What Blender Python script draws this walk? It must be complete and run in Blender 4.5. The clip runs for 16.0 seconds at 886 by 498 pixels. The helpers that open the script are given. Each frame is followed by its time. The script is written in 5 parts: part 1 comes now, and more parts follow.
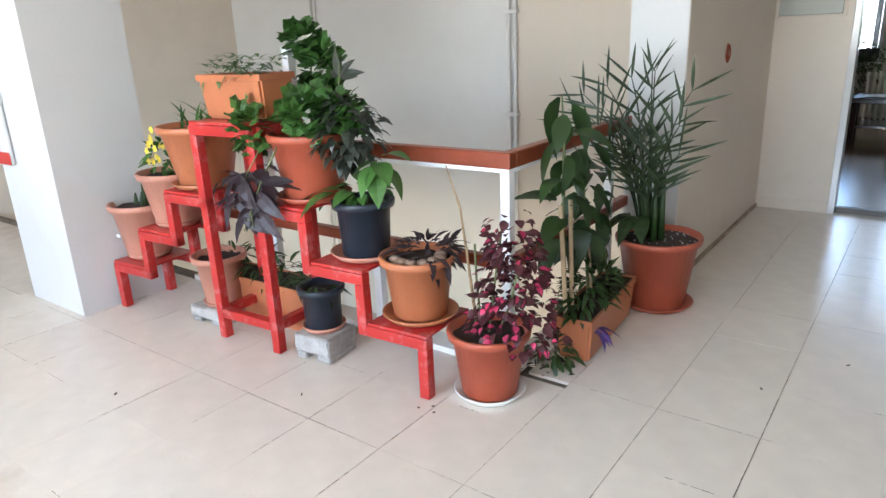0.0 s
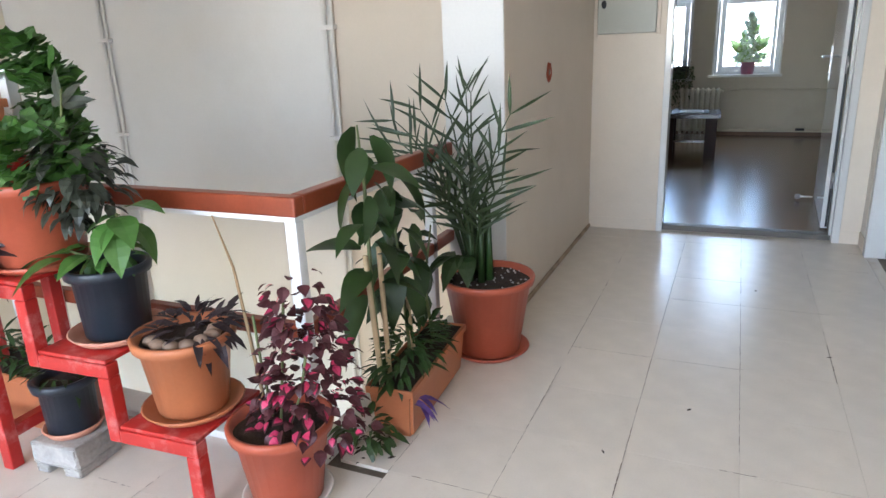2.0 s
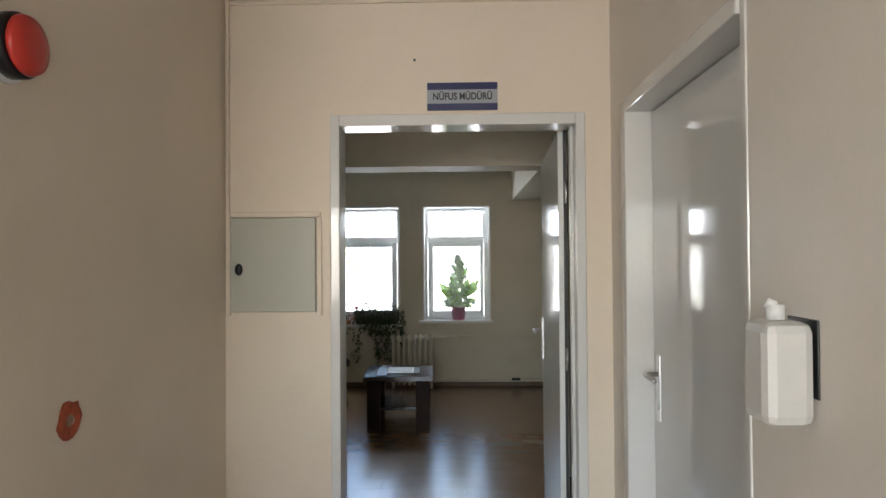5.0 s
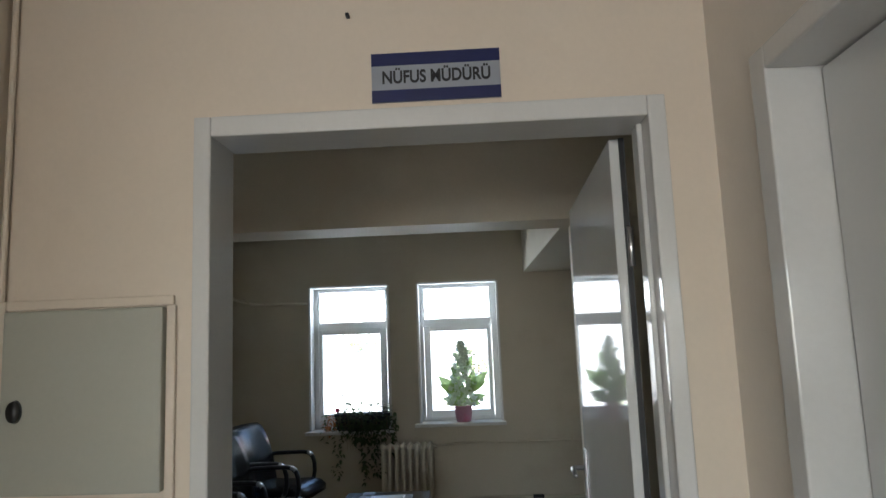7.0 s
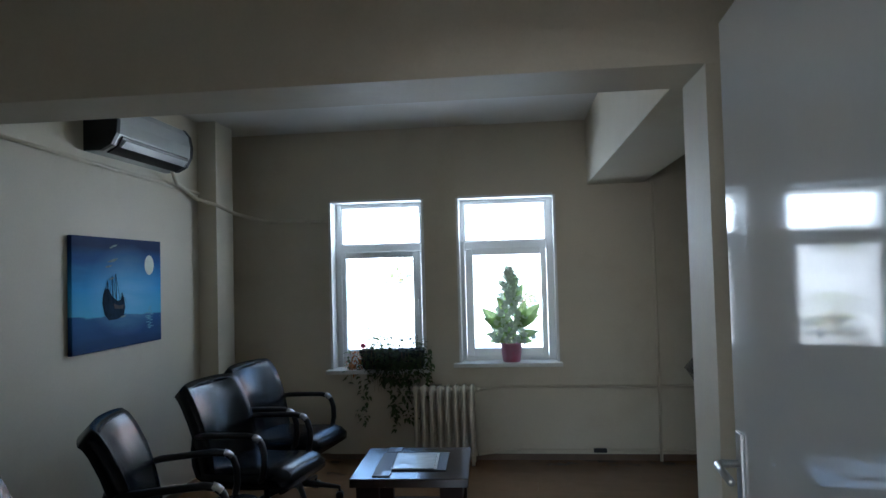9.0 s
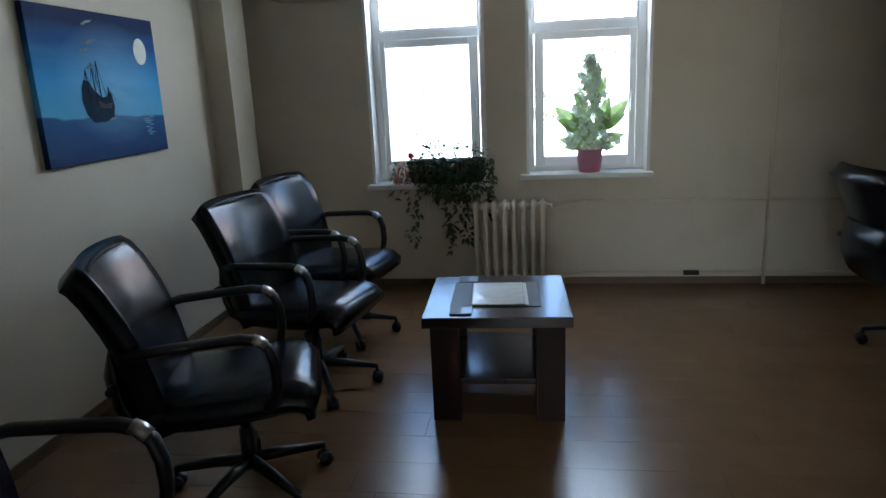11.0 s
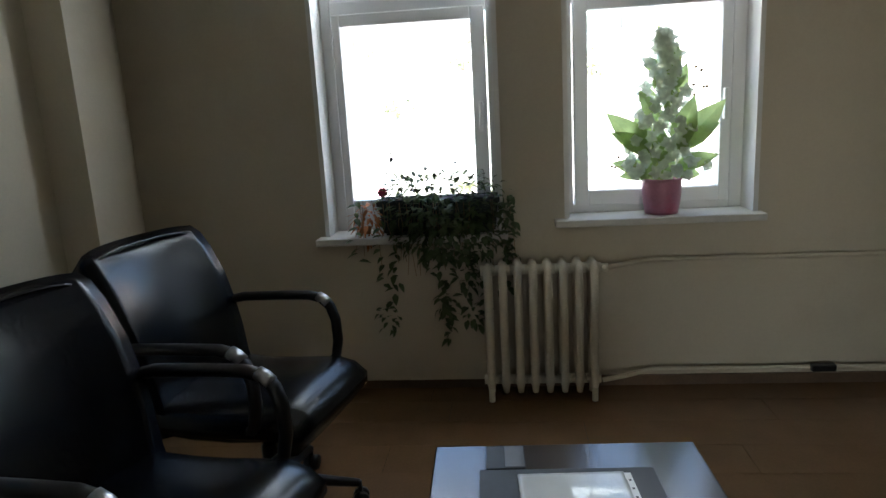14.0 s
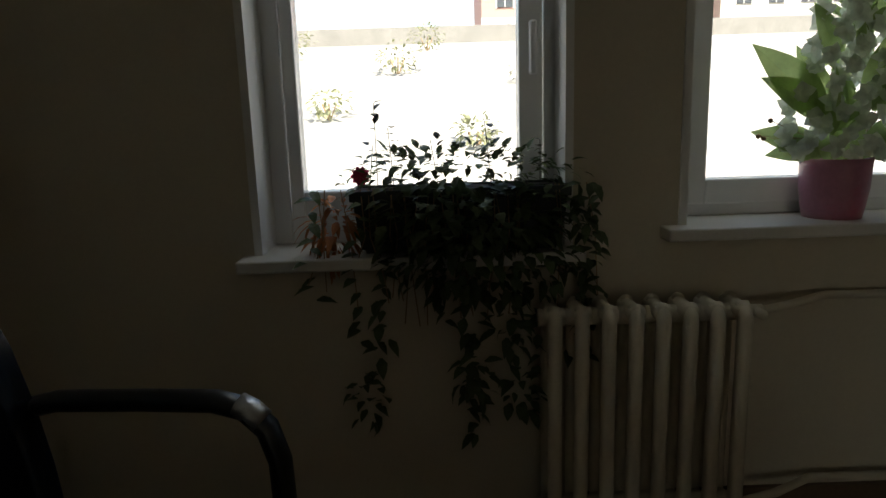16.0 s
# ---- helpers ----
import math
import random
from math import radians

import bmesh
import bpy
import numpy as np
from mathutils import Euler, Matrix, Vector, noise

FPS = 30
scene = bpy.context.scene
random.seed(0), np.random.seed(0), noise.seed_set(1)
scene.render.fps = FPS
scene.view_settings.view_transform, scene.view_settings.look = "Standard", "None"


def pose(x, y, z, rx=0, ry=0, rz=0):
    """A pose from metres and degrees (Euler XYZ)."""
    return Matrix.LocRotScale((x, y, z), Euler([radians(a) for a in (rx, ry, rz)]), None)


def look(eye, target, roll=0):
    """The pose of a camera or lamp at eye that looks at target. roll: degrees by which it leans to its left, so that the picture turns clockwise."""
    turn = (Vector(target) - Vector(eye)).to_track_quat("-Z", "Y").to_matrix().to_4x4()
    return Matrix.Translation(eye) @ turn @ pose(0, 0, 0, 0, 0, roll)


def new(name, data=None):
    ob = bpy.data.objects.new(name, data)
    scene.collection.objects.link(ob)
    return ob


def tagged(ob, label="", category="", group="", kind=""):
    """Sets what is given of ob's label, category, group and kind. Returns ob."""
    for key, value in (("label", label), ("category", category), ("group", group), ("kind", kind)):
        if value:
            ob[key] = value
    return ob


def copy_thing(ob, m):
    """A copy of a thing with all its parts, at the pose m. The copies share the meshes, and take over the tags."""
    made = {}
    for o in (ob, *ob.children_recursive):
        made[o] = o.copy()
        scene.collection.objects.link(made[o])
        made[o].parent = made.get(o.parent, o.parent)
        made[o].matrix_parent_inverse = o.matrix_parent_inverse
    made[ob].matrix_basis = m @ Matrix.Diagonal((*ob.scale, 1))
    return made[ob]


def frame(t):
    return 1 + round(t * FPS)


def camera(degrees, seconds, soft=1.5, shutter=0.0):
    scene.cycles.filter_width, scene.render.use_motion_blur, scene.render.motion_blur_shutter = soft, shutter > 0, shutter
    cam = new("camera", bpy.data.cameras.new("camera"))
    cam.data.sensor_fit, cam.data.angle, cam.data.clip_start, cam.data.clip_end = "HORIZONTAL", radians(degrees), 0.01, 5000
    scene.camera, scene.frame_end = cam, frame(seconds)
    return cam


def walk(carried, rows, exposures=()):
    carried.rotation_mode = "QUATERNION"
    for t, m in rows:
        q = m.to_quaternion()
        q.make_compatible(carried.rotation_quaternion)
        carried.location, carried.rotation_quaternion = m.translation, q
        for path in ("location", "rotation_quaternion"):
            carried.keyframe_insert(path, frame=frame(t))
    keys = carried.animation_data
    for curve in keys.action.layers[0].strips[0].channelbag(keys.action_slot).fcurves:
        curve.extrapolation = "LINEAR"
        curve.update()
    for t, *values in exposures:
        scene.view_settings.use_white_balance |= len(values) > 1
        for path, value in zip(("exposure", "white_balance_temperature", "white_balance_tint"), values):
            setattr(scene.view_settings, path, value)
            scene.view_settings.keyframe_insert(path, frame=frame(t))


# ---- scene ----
cam = camera(67.9, 16.0)
PATH = [
    (0, (0.253, -0.063, 1.237), (-0.894, 1.458, 0.629), -2.5),
    (0.5, (0.239, -0.103, 1.231), (-0.867, 1.448, 0.62), -1.6),
    (1, (0.253, -0.01, 1.224), (-0.755, 1.596, 0.587), -2.3),
    (1.5, (0.255, 0.257, 1.214), (-0.681, 1.917, 0.609), -3.0),
    (2, (0.193, 0.432, 1.226), (-0.591, 2.179, 0.649), -2.3),
    (2.5, (0.142, 0.615, 1.246), (-0.358, 2.457, 0.648), -4.8),
    (3, (0.208, 0.935, 1.248), (-0.204, 2.824, 0.735), -2.3),
    (3.5, (0.173, 1.233, 1.27), (-0.027, 3.162, 0.781), -2.6),
    (4, (0.173, 1.529, 1.392), (0.153, 3.502, 1.066), -4.4),
    (4.5, (0.297, 1.868, 1.499), (0.263, 3.867, 1.467), 1.7),
    (4.7, (0.303, 1.986, 1.501), (0.263, 3.985, 1.499), 0.5),
    (7, (0.371, 3.49, 1.595), (0.298, 5.472, 1.858), -2.2),
    (7.5, (0.386, 3.812, 1.594), (0.352, 5.803, 1.781), -3.5),
    (8, (0.325, 4.098, 1.573), (0.426, 6.075, 1.86), -3.3),
    (8.5, (0.35, 4.316, 1.607), (0.178, 6.257, 2.061), -1.9),
    (9, (0.301, 4.576, 1.519), (0.092, 6.563, 1.588), -1.5),
    (9.2, (0.22, 4.686, 1.436), (0.075, 6.678, 1.322), -0.9),
    (11.3, (-0.103, 5.58, 1.369), (-0.45, 7.491, 0.895), -3.3),
    (11.5, (-0.101, 5.706, 1.361), (-0.546, 7.601, 0.905), -3.9),
    (12, (-0.152, 5.954, 1.347), (-0.743, 7.804, 0.867), -2.0),
    (12.5, (-0.275, 6.178, 1.335), (-0.67, 8.066, 0.806), -3.8),
    (13, (-0.31, 6.448, 1.31), (-0.661, 8.362, 0.85), -1.5),
    (13.5, (-0.266, 6.758, 1.305), (-0.647, 8.664, 0.834), -0.6),
    (14, (-0.378, 7.014, 1.268), (-0.581, 8.961, 0.858), -3.2),
    (14.5, (-0.455, 7.35, 1.236), (-0.592, 9.311, 0.868), -1.3),
    (15, (-0.58, 7.668, 1.148), (-0.758, 9.63, 0.81), -0.5),
    (15.5, (-0.723, 7.942, 1.127), (-0.724, 9.91, 0.768), -2.8),
    (16, (-0.737, 8.228, 1.068), (-0.722, 10.19, 0.678), -1.8),
]
EXPOSURES = [(0.0, 3.14, 5550, 8), (1.5, 3.14, 5450, 8), (2.3, 3.25, 5700, 11), (3.5, 3.2, 5950, 12), (4.5, 3.0, 6350, 11), (7.0, 2.58, 6000, 8), (8.0, 2.4, 5800, 7), (8.5, 2.4, 5700, 7), (9.0, 2.58, 5400, 7), (11.5, 2.98, 5800, 8), (13.3, 2.95, 6250, 9), (14.5, 2.22, 6700, 8), (15.5, 1.4, 7300, 8), (16.0, 1.05, 7400, 8)]
walk(cam, [(t, look(eye, target, roll)) for t, eye, target, roll in PATH], EXPOSURES)

# world and sun
SUN_ELEV, SUN_ROT = radians(50), radians(172)
world = bpy.data.worlds.new("sky")
scene.world = world
world.use_nodes = True
wn = world.node_tree.nodes
sky = wn.new("ShaderNodeTexSky")
sky.sky_type, sky.sun_disc, sky.sun_elevation, sky.sun_rotation = "NISHITA", False, SUN_ELEV, SUN_ROT
sky.air_density, sky.dust_density, sky.ozone_density = 1.0, 1.0, 0.7
world.node_tree.links.new(sky.outputs[0], wn["Background"].inputs[0])
wn["Background"].inputs[1].default_value = 0.15
sun = new("sun", bpy.data.lights.new("sun", "SUN"))
sun.data.energy, sun.data.angle, sun.data.color = 5.0, radians(0.5), (1.0, 0.96, 0.91)
sun.matrix_world = look((0, 0, 20), (-math.sin(SUN_ROT) * 10, -math.cos(SUN_ROT) * 10, 20 - 10 * math.tan(SUN_ELEV)))


def window_light(name, x, y, z, w, h, target, power):
    """An area lamp at a window opening, standing in for light from the sky."""
    lamp = new(name, bpy.data.lights.new(name, "AREA"))
    lamp.data.shape, lamp.data.size, lamp.data.size_y, lamp.data.energy = "RECTANGLE", w, h, power
    lamp.data.color = (0.94, 0.97, 1.0)
    lamp.matrix_world = look((x, y, z), target)
    return lamp


# added lamp for an assumed hall window behind the start, never in view
window_light("hall_assumed_daylight", -1.3, -3.35, 1.6, 3.7, 1.5, (-1.3, 0, 1.4), 19)
# added bluish lamps behind the upper panes strengthen the sky light indoors
for wx in (-0.7875, 0.243):
    window_light("office_sky_boost", wx, 10.1, 1.92, 0.62, 0.27, (wx, 9.1, 1.3), 1.0).data.color = (0.82, 0.92, 1.0)


# materials
def mat(name, rgb, rough=0.5, metal=0.0, var=0.12, scale=6.0, fine=90.0, bump=0.02, bump_scale=None, spec=0.5, rand=0.0, coat=0.0, stain=None, stain_amt=0.0, stain_scale=1.5):
    m = bpy.data.materials.new(name)
    m.use_nodes = True
    n, l = m.node_tree.nodes, m.node_tree.links
    b = n["Principled BSDF"]
    b.inputs["Roughness"].default_value, b.inputs["Metallic"].default_value = rough, metal
    b.inputs["Specular IOR Level"].default_value = spec
    b.inputs["Coat Weight"].default_value = coat
    tc = n.new("ShaderNodeTexCoord")
    n1, n2 = n.new("ShaderNodeTexNoise"), n.new("ShaderNodeTexNoise")
    n1.inputs["Scale"].default_value, n2.inputs["Scale"].default_value = scale, fine
    n1.inputs["Detail"].default_value, n2.inputs["Detail"].default_value = 5, 3
    l.new(tc.outputs["Object"], n1.inputs["Vector"]), l.new(tc.outputs["Object"], n2.inputs["Vector"])
    mix = n.new("ShaderNodeMath")
    mix.operation = "MULTIPLY_ADD"
    l.new(n2.outputs["Fac"], mix.inputs[0])
    mix.inputs[1].default_value = 0.45
    l.new(n1.outputs["Fac"], mix.inputs[2])
    ramp = n.new("ShaderNodeMapRange")
    ramp.inputs["From Min"].default_value, ramp.inputs["From Max"].default_value = 0.4, 1.05
    ramp.inputs["To Min"].default_value, ramp.inputs["To Max"].default_value = 1 - var, 1 + var
    l.new(mix.outputs[0], ramp.inputs["Value"])
    val = ramp.outputs[0]
    if rand:
        oi, add = n.new("ShaderNodeObjectInfo"), n.new("ShaderNodeMath")
        geo, sm = n.new("ShaderNodeNewGeometry"), n.new("ShaderNodeMath")
        sm.operation, add.operation = "ADD", "MULTIPLY_ADD"
        l.new(oi.outputs["Random"], sm.inputs[0]), l.new(geo.outputs["Random Per Island"], sm.inputs[1])
        l.new(sm.outputs[0], add.inputs[0])
        add.inputs[1].default_value = rand
        l.new(val, add.inputs[2])
        val = add.outputs[0]
    mul = n.new("ShaderNodeVectorMath")
    mul.operation = "SCALE"
    mul.inputs[0].default_value = rgb
    l.new(val, mul.inputs["Scale"])
    col = mul.outputs[0]
    if stain:
        n3, r3, mx = n.new("ShaderNodeTexNoise"), n.new("ShaderNodeMapRange"), n.new("ShaderNodeMix")
        n3.inputs["Scale"].default_value, n3.inputs["Detail"].default_value, n3.inputs["Roughness"].default_value = stain_scale, 8, 0.65
        l.new(tc.outputs["Object"], n3.inputs["Vector"])
        r3.inputs["From Min"].default_value, r3.inputs["From Max"].default_value = 0.52, 0.75
        r3.inputs["To Max"].default_value = stain_amt
        l.new(n3.outputs["Fac"], r3.inputs["Value"])
        mx.data_type = "RGBA"
        l.new(r3.outputs[0], mx.inputs[0]), l.new(col, mx.inputs[6])
        mx.inputs[7].default_value = (*stain, 1)
        col = mx.outputs[2]
    l.new(col, b.inputs["Base Color"])
    if bump:
        bp = n.new("ShaderNodeBump")
        bp.inputs["Strength"].default_value, bp.inputs["Distance"].default_value = min(1.0, bump * 10), 0.004
        if bump_scale:
            n4 = n.new("ShaderNodeTexNoise")
            n4.inputs["Scale"].default_value, n4.inputs["Detail"].default_value = bump_scale, 4
            l.new(tc.outputs["Object"], n4.inputs["Vector"])
            l.new(n4.outputs["Fac"], bp.inputs["Height"])
        else:
            l.new(mix.outputs[0], bp.inputs["Height"])
        l.new(bp.outputs[0], b.inputs["Normal"])
    return m


# plaster, paint, floors
PLASTER_BEIGE = mat("plaster_beige", (0.69, 0.60, 0.495), 0.5, var=0.05, scale=1.6, bump=0.025, bump_scale=9, stain=(0.52, 0.43, 0.33), stain_amt=0.35, stain_scale=1.0)
PLASTER_PALE = mat("plaster_pale", (0.74, 0.715, 0.68), 0.5, var=0.05, scale=1.4, bump=0.025, bump_scale=9, stain=(0.64, 0.59, 0.53), stain_amt=0.4, stain_scale=0.9)
PLASTER_SAND = mat("plaster_sand", (0.70, 0.65, 0.585), 0.5, var=0.05, scale=1.4, bump=0.025, bump_scale=9, stain=(0.60, 0.53, 0.45), stain_amt=0.4, stain_scale=0.9)
PLASTER_ROOM = mat("plaster_room", (0.615, 0.55, 0.435), 0.6, var=0.07, scale=1.5, bump=0.025, bump_scale=9, stain=(0.46, 0.37, 0.25), stain_amt=0.5, stain_scale=1.1)
WHITE_PAINT = mat("white_paint", (0.80, 0.79, 0.77), 0.35, var=0.05, scale=3, bump=0.02, bump_scale=9)
PILLAR_PAINT = mat("worn_white_pillar_paint", (0.58, 0.57, 0.55), 0.5, var=0.06, scale=1.5, bump=0.025, bump_scale=9, stain=(0.5, 0.46, 0.41), stain_amt=0.5, stain_scale=1.3)
CEILING = mat("ceiling_paint", (0.74, 0.70, 0.64), 0.8, var=0.05, scale=2, bump=0.02, bump_scale=16)
DOOR_WHITE = mat("glossy_white_door", (0.66, 0.67, 0.665), 0.05, var=0.03, scale=3, bump=0.002, bump_scale=4)
FRAME_WHITE = mat("glossy_frame_paint", (0.64, 0.635, 0.62), 0.08, var=0.05, scale=3, bump=0.01, bump_scale=9)
PVC = mat("white_window_plastic", (0.82, 0.83, 0.83), 0.3, var=0.03, bump=0)
TILE = mat("terrazzo_tile", (0.665, 0.605, 0.525), 0.25, var=0.07, scale=9, fine=160, bump=0.006, bump_scale=3, rand=0.035, stain=(0.48, 0.38, 0.26), stain_amt=0.75, stain_scale=1.9)
GROUT = mat("dark_joint", (0.17, 0.14, 0.11), 0.8, var=0.4, scale=12)
LAMINATE = mat("laminate_plank", (0.155, 0.086, 0.041), 0.23, var=0.2, scale=5, bump=0.006, bump_scale=6, rand=0.1, spec=0.65)
RED_PAINT = mat("red_enamel", (0.43, 0.024, 0.02), 0.32, var=0.12, scale=7, bump=0.01, bump_scale=20, stain=(0.78, 0.48, 0.44), stain_amt=0.4, stain_scale=17)
RAIL_WOOD = mat("stained_rail", (0.23, 0.047, 0.018), 0.32, var=0.2, scale=8, bump=0.01)
WHITE_METAL = mat("white_enamel", (0.8, 0.8, 0.79), 0.35, var=0.06, scale=10, bump=0.01)
POT_ORANGE = mat("orange_pot_plastic", (0.40, 0.138, 0.056), 0.42, var=0.12, scale=9, bump=0.008, rand=0.05)
POT_RED = mat("terracotta_red_pot", (0.36, 0.08, 0.04), 0.4, var=0.12, scale=9, bump=0.008, rand=0.05)
POT_BLACK = mat("black_pot_plastic", (0.018, 0.024, 0.034), 0.35, var=0.2, bump=0.006)
POT_PINK = mat("faded_pink_pot", (0.48, 0.22, 0.148), 0.5, var=0.15, scale=6, bump=0.008)
SOIL = mat("soil", (0.035, 0.022, 0.015), 0.95, var=0.5, scale=30, fine=120, bump=0.1)
CONCRETE = mat("concrete_block", (0.38, 0.365, 0.34), 0.9, var=0.3, scale=14, fine=80, bump=0.06)
LEATHER = mat("black_leather", (0.0035, 0.0042, 0.007), 0.25, var=0.2, scale=10, spec=0.3, bump=0.02, bump_scale=60)
BLACK_PLASTIC = mat("black_plastic", (0.006, 0.006, 0.007), 0.38, var=0.2, bump=0.004)
CHROME = mat("satin_chrome", (0.72, 0.72, 0.73), 0.34, 1.0, var=0.04, bump=0)
DARK_WOOD = mat("dark_veneer", (0.034, 0.017, 0.013), 0.17, var=0.25, scale=6, bump=0.002, spec=0.8)
DARK_WOOD_SIDE = mat("dark_veneer_matt", (0.03, 0.015, 0.012), 0.5, var=0.25, scale=6, bump=0.004, spec=0.2)
RADIATOR = mat("radiator_enamel", (0.68, 0.62, 0.5), 0.4, var=0.08, scale=8, bump=0.01)
STEEL_GREY = mat("grey_cabinet_paint", (0.42, 0.42, 0.36), 0.4, var=0.05, scale=3, bump=0.008)
BLUE_SIGN = mat("blue_sign", (0.008, 0.014, 0.085), 0.35, var=0.05, bump=0)
GREY_SIGN = mat("grey_sign", (0.30, 0.32, 0.36), 0.35, var=0.04, bump=0)
BLACK_INK = mat("black_ink", (0.01, 0.01, 0.012), 0.5, bump=0)


# builders
def part(name, bm, material, parent=None, label="", smooth=False):
    me = bpy.data.meshes.new(name)
    bm.normal_update()
    bm.to_mesh(me)
    bm.free()
    if smooth:
        me.polygons.foreach_set("use_smooth", [True] * len(me.polygons))
    me.materials.append(material)
    ob = new(name, me)
    if parent is not None:
        ob.parent = parent
    if label:
        ob["label"] = label
    return ob


def thing(name, label, category, at=(0, 0, 0), group="", kind="", rz=0):
    ob = new(name)
    ob.empty_display_size = 0.1
    ob.matrix_basis = pose(*at, 0, 0, rz)
    return tagged(ob, label, category, group, kind)


def box(bm, x0, x1, y0, y1, z0, z1, bev=0.0):
    b2 = bmesh.new() if bev else bm
    v = bmesh.ops.create_cube(b2, size=1)["verts"]
    for p in v:
        p.co = ((x0 + x1) / 2 + p.co.x * (x1 - x0), (y0 + y1) / 2 + p.co.y * (y1 - y0), (z0 + z1) / 2 + p.co.z * (z1 - z0))
    if bev:
        bmesh.ops.bevel(b2, geom=b2.edges[:], offset=bev, segments=2, profile=0.5, affect="EDGES")
        me = bpy.data.meshes.new("tmp")
        b2.to_mesh(me)
        b2.free()
        bm.from_mesh(me)
        bpy.data.meshes.remove(me)
    return bm


def boxes(*rows, bev=0.0):
    bm = bmesh.new()
    for r in rows:
        box(bm, *r, bev=bev)
    return bm


def lathe(profile, seg=28, wob=0.0):
    """A turned shape about z from (radius, height) rows."""
    bm = bmesh.new()
    rings = []
    for r, z in profile:
        if r < 1e-4:
            rings.append([bm.verts.new((0, 0, z))])
        else:
            rings.append([bm.verts.new((r * math.cos(2 * math.pi * k / seg), r * math.sin(2 * math.pi * k / seg), z)) for k in range(seg)])
    for a, b in zip(rings, rings[1:]):
        for k in range(seg):
            k2 = (k + 1) % seg
            if len(a) == 1 and len(b) > 1:
                bm.faces.new((a[0], b[k], b[k2]))
            elif len(b) == 1 and len(a) > 1:
                bm.faces.new((a[k], a[k2], b[0]))
            elif len(a) > 1:
                bm.faces.new((a[k], a[k2], b[k2], b[k]))
    bmesh.ops.recalc_face_normals(bm, faces=bm.faces[:])
    return bm


def tube(bm, pts, radius, seg=8, caps=True):
    """A round bar along points; radius a number or one for each point."""
    pts = [Vector(p) for p in pts]
    rad = radius if isinstance(radius, (list, tuple)) else [radius] * len(pts)
    rings, side = [], None
    for i, p in enumerate(pts):
        d = (pts[min(i + 1, len(pts) - 1)] - pts[max(i - 1, 0)]).normalized()
        if side is None:
            side = d.orthogonal().normalized()
        side = (side - d * side.dot(d)).normalized()
        up = d.cross(side)
        rings.append([bm.verts.new(p + (side * math.cos(2 * math.pi * k / seg) + up * math.sin(2 * math.pi * k / seg)) * rad[i]) for k in range(seg)])
    for a, b in zip(rings, rings[1:]):
        for k in range(seg):
            bm.faces.new((a[k], a[(k + 1) % seg], b[(k + 1) % seg], b[k]))
    if caps:
        bm.faces.new(rings[0][::-1]), bm.faces.new(rings[-1])
    return bm


def structure(name, bm, material, label, category):
    return tagged(part(name, bm, material), label, category, kind="structure")


# ---- the setting: hall, corridor, stairwell, office ----
XL, XR, YE, ZC, ZF = -0.70, 0.94, 4.95, 2.62, 0.03
structure("wall_corridor_left", boxes((-0.97, XL, 3.12, YE, 0, ZC)), PLASTER_BEIGE, "beige plastered corridor wall with a painted pillar end", "wall")
structure("wall_pillar_face", boxes((-0.972, XL - 0.002, 3.112, 3.12, 0, ZC)), PILLAR_PAINT, "white painted end of the corridor wall", "wall")
structure("wall_end", boxes((-0.97, -0.247, YE, 5.075, 0, ZC), (0.826, XR + 0.2, YE, 5.075, 0, ZC), (-0.247, 0.826, YE, 5.075, 2.115, ZC)), PLASTER_BEIGE, "beige plastered wall round the office doorway", "wall")
structure("wall_right", boxes((XR, XR + 0.2, -3.4, 3.63, 0, ZC), (XR, XR + 0.2, 4.72, YE, 0, ZC), (XR, XR + 0.2, 3.63, 4.72, 2.10, ZC)), PLASTER_SAND, "sand-coloured plastered corridor wall", "wall")
structure("wall_stair_back", boxes((-6.3, -2.57, 4.75, 4.95, -3.2, ZC)), PLASTER_PALE, "pale plastered stairwell wall with pipes", "wall")
structure("wall_stair_back_right", boxes((-2.57, -0.97, 4.75, 4.95, -3.2, ZC)), PLASTER_BEIGE, "beige plastered stairwell wall beside the pipes", "wall")
structure("wall_stair_left", boxes((-6.3, -6.12, 1.2, 4.75, -3.2, ZC)), PLASTER_BEIGE, "beige plastered stairwell side wall", "wall")
structure("wall_stair_right", boxes((-0.97, -0.87, 2.0, 4.75, -3.2, -0.2)), PLASTER_PALE, "pale plastered wall below the corridor", "wall")
structure("pillar_hall", boxes((-3.55, -3.0, 1.28, 1.75, 0, ZC)), PILLAR_PAINT, "white painted square pillar", "pillar")
# out of view; its window opening is assumed, made for the hall lamp
structure("wall_hall_south", boxes((-8.0, -3.2, -3.6, -3.4, 0, ZC), (0.6, XR + 0.2, -3.6, -3.4, 0, ZC), (-3.2, 0.6, -3.6, -3.4, 0, 0.85), (-3.2, 0.6, -3.6, -3.4, 2.35, ZC)), PLASTER_PALE, "pale plastered hall wall with an assumed window, out of view", "wall")
structure("wall_hall_west", boxes((-8.2, -8.0, -3.6, 1.4, 0, ZC)), PLASTER_PALE, "pale plastered hall wall", "wall")
structure("ceiling_hall", boxes((-8.2, XR + 0.2, -3.6, 5.0, ZC, ZC + 0.2)), CEILING, "off-white painted ceiling", "ceiling")
structure("slab_hall", boxes((-8.2, XR + 0.2, -3.6, 2.0, -0.22, -0.012), (-0.87, XR + 0.2, 2.0, 5.04, -0.22, -0.012)), GROUT, "dark screed under the floor tiles", "floor")
structure("floor_landing", boxes((-6.3, -0.87, 2.0, 4.9, -3.3, -3.2)), TILE, "pale tiled landing below", "floor")
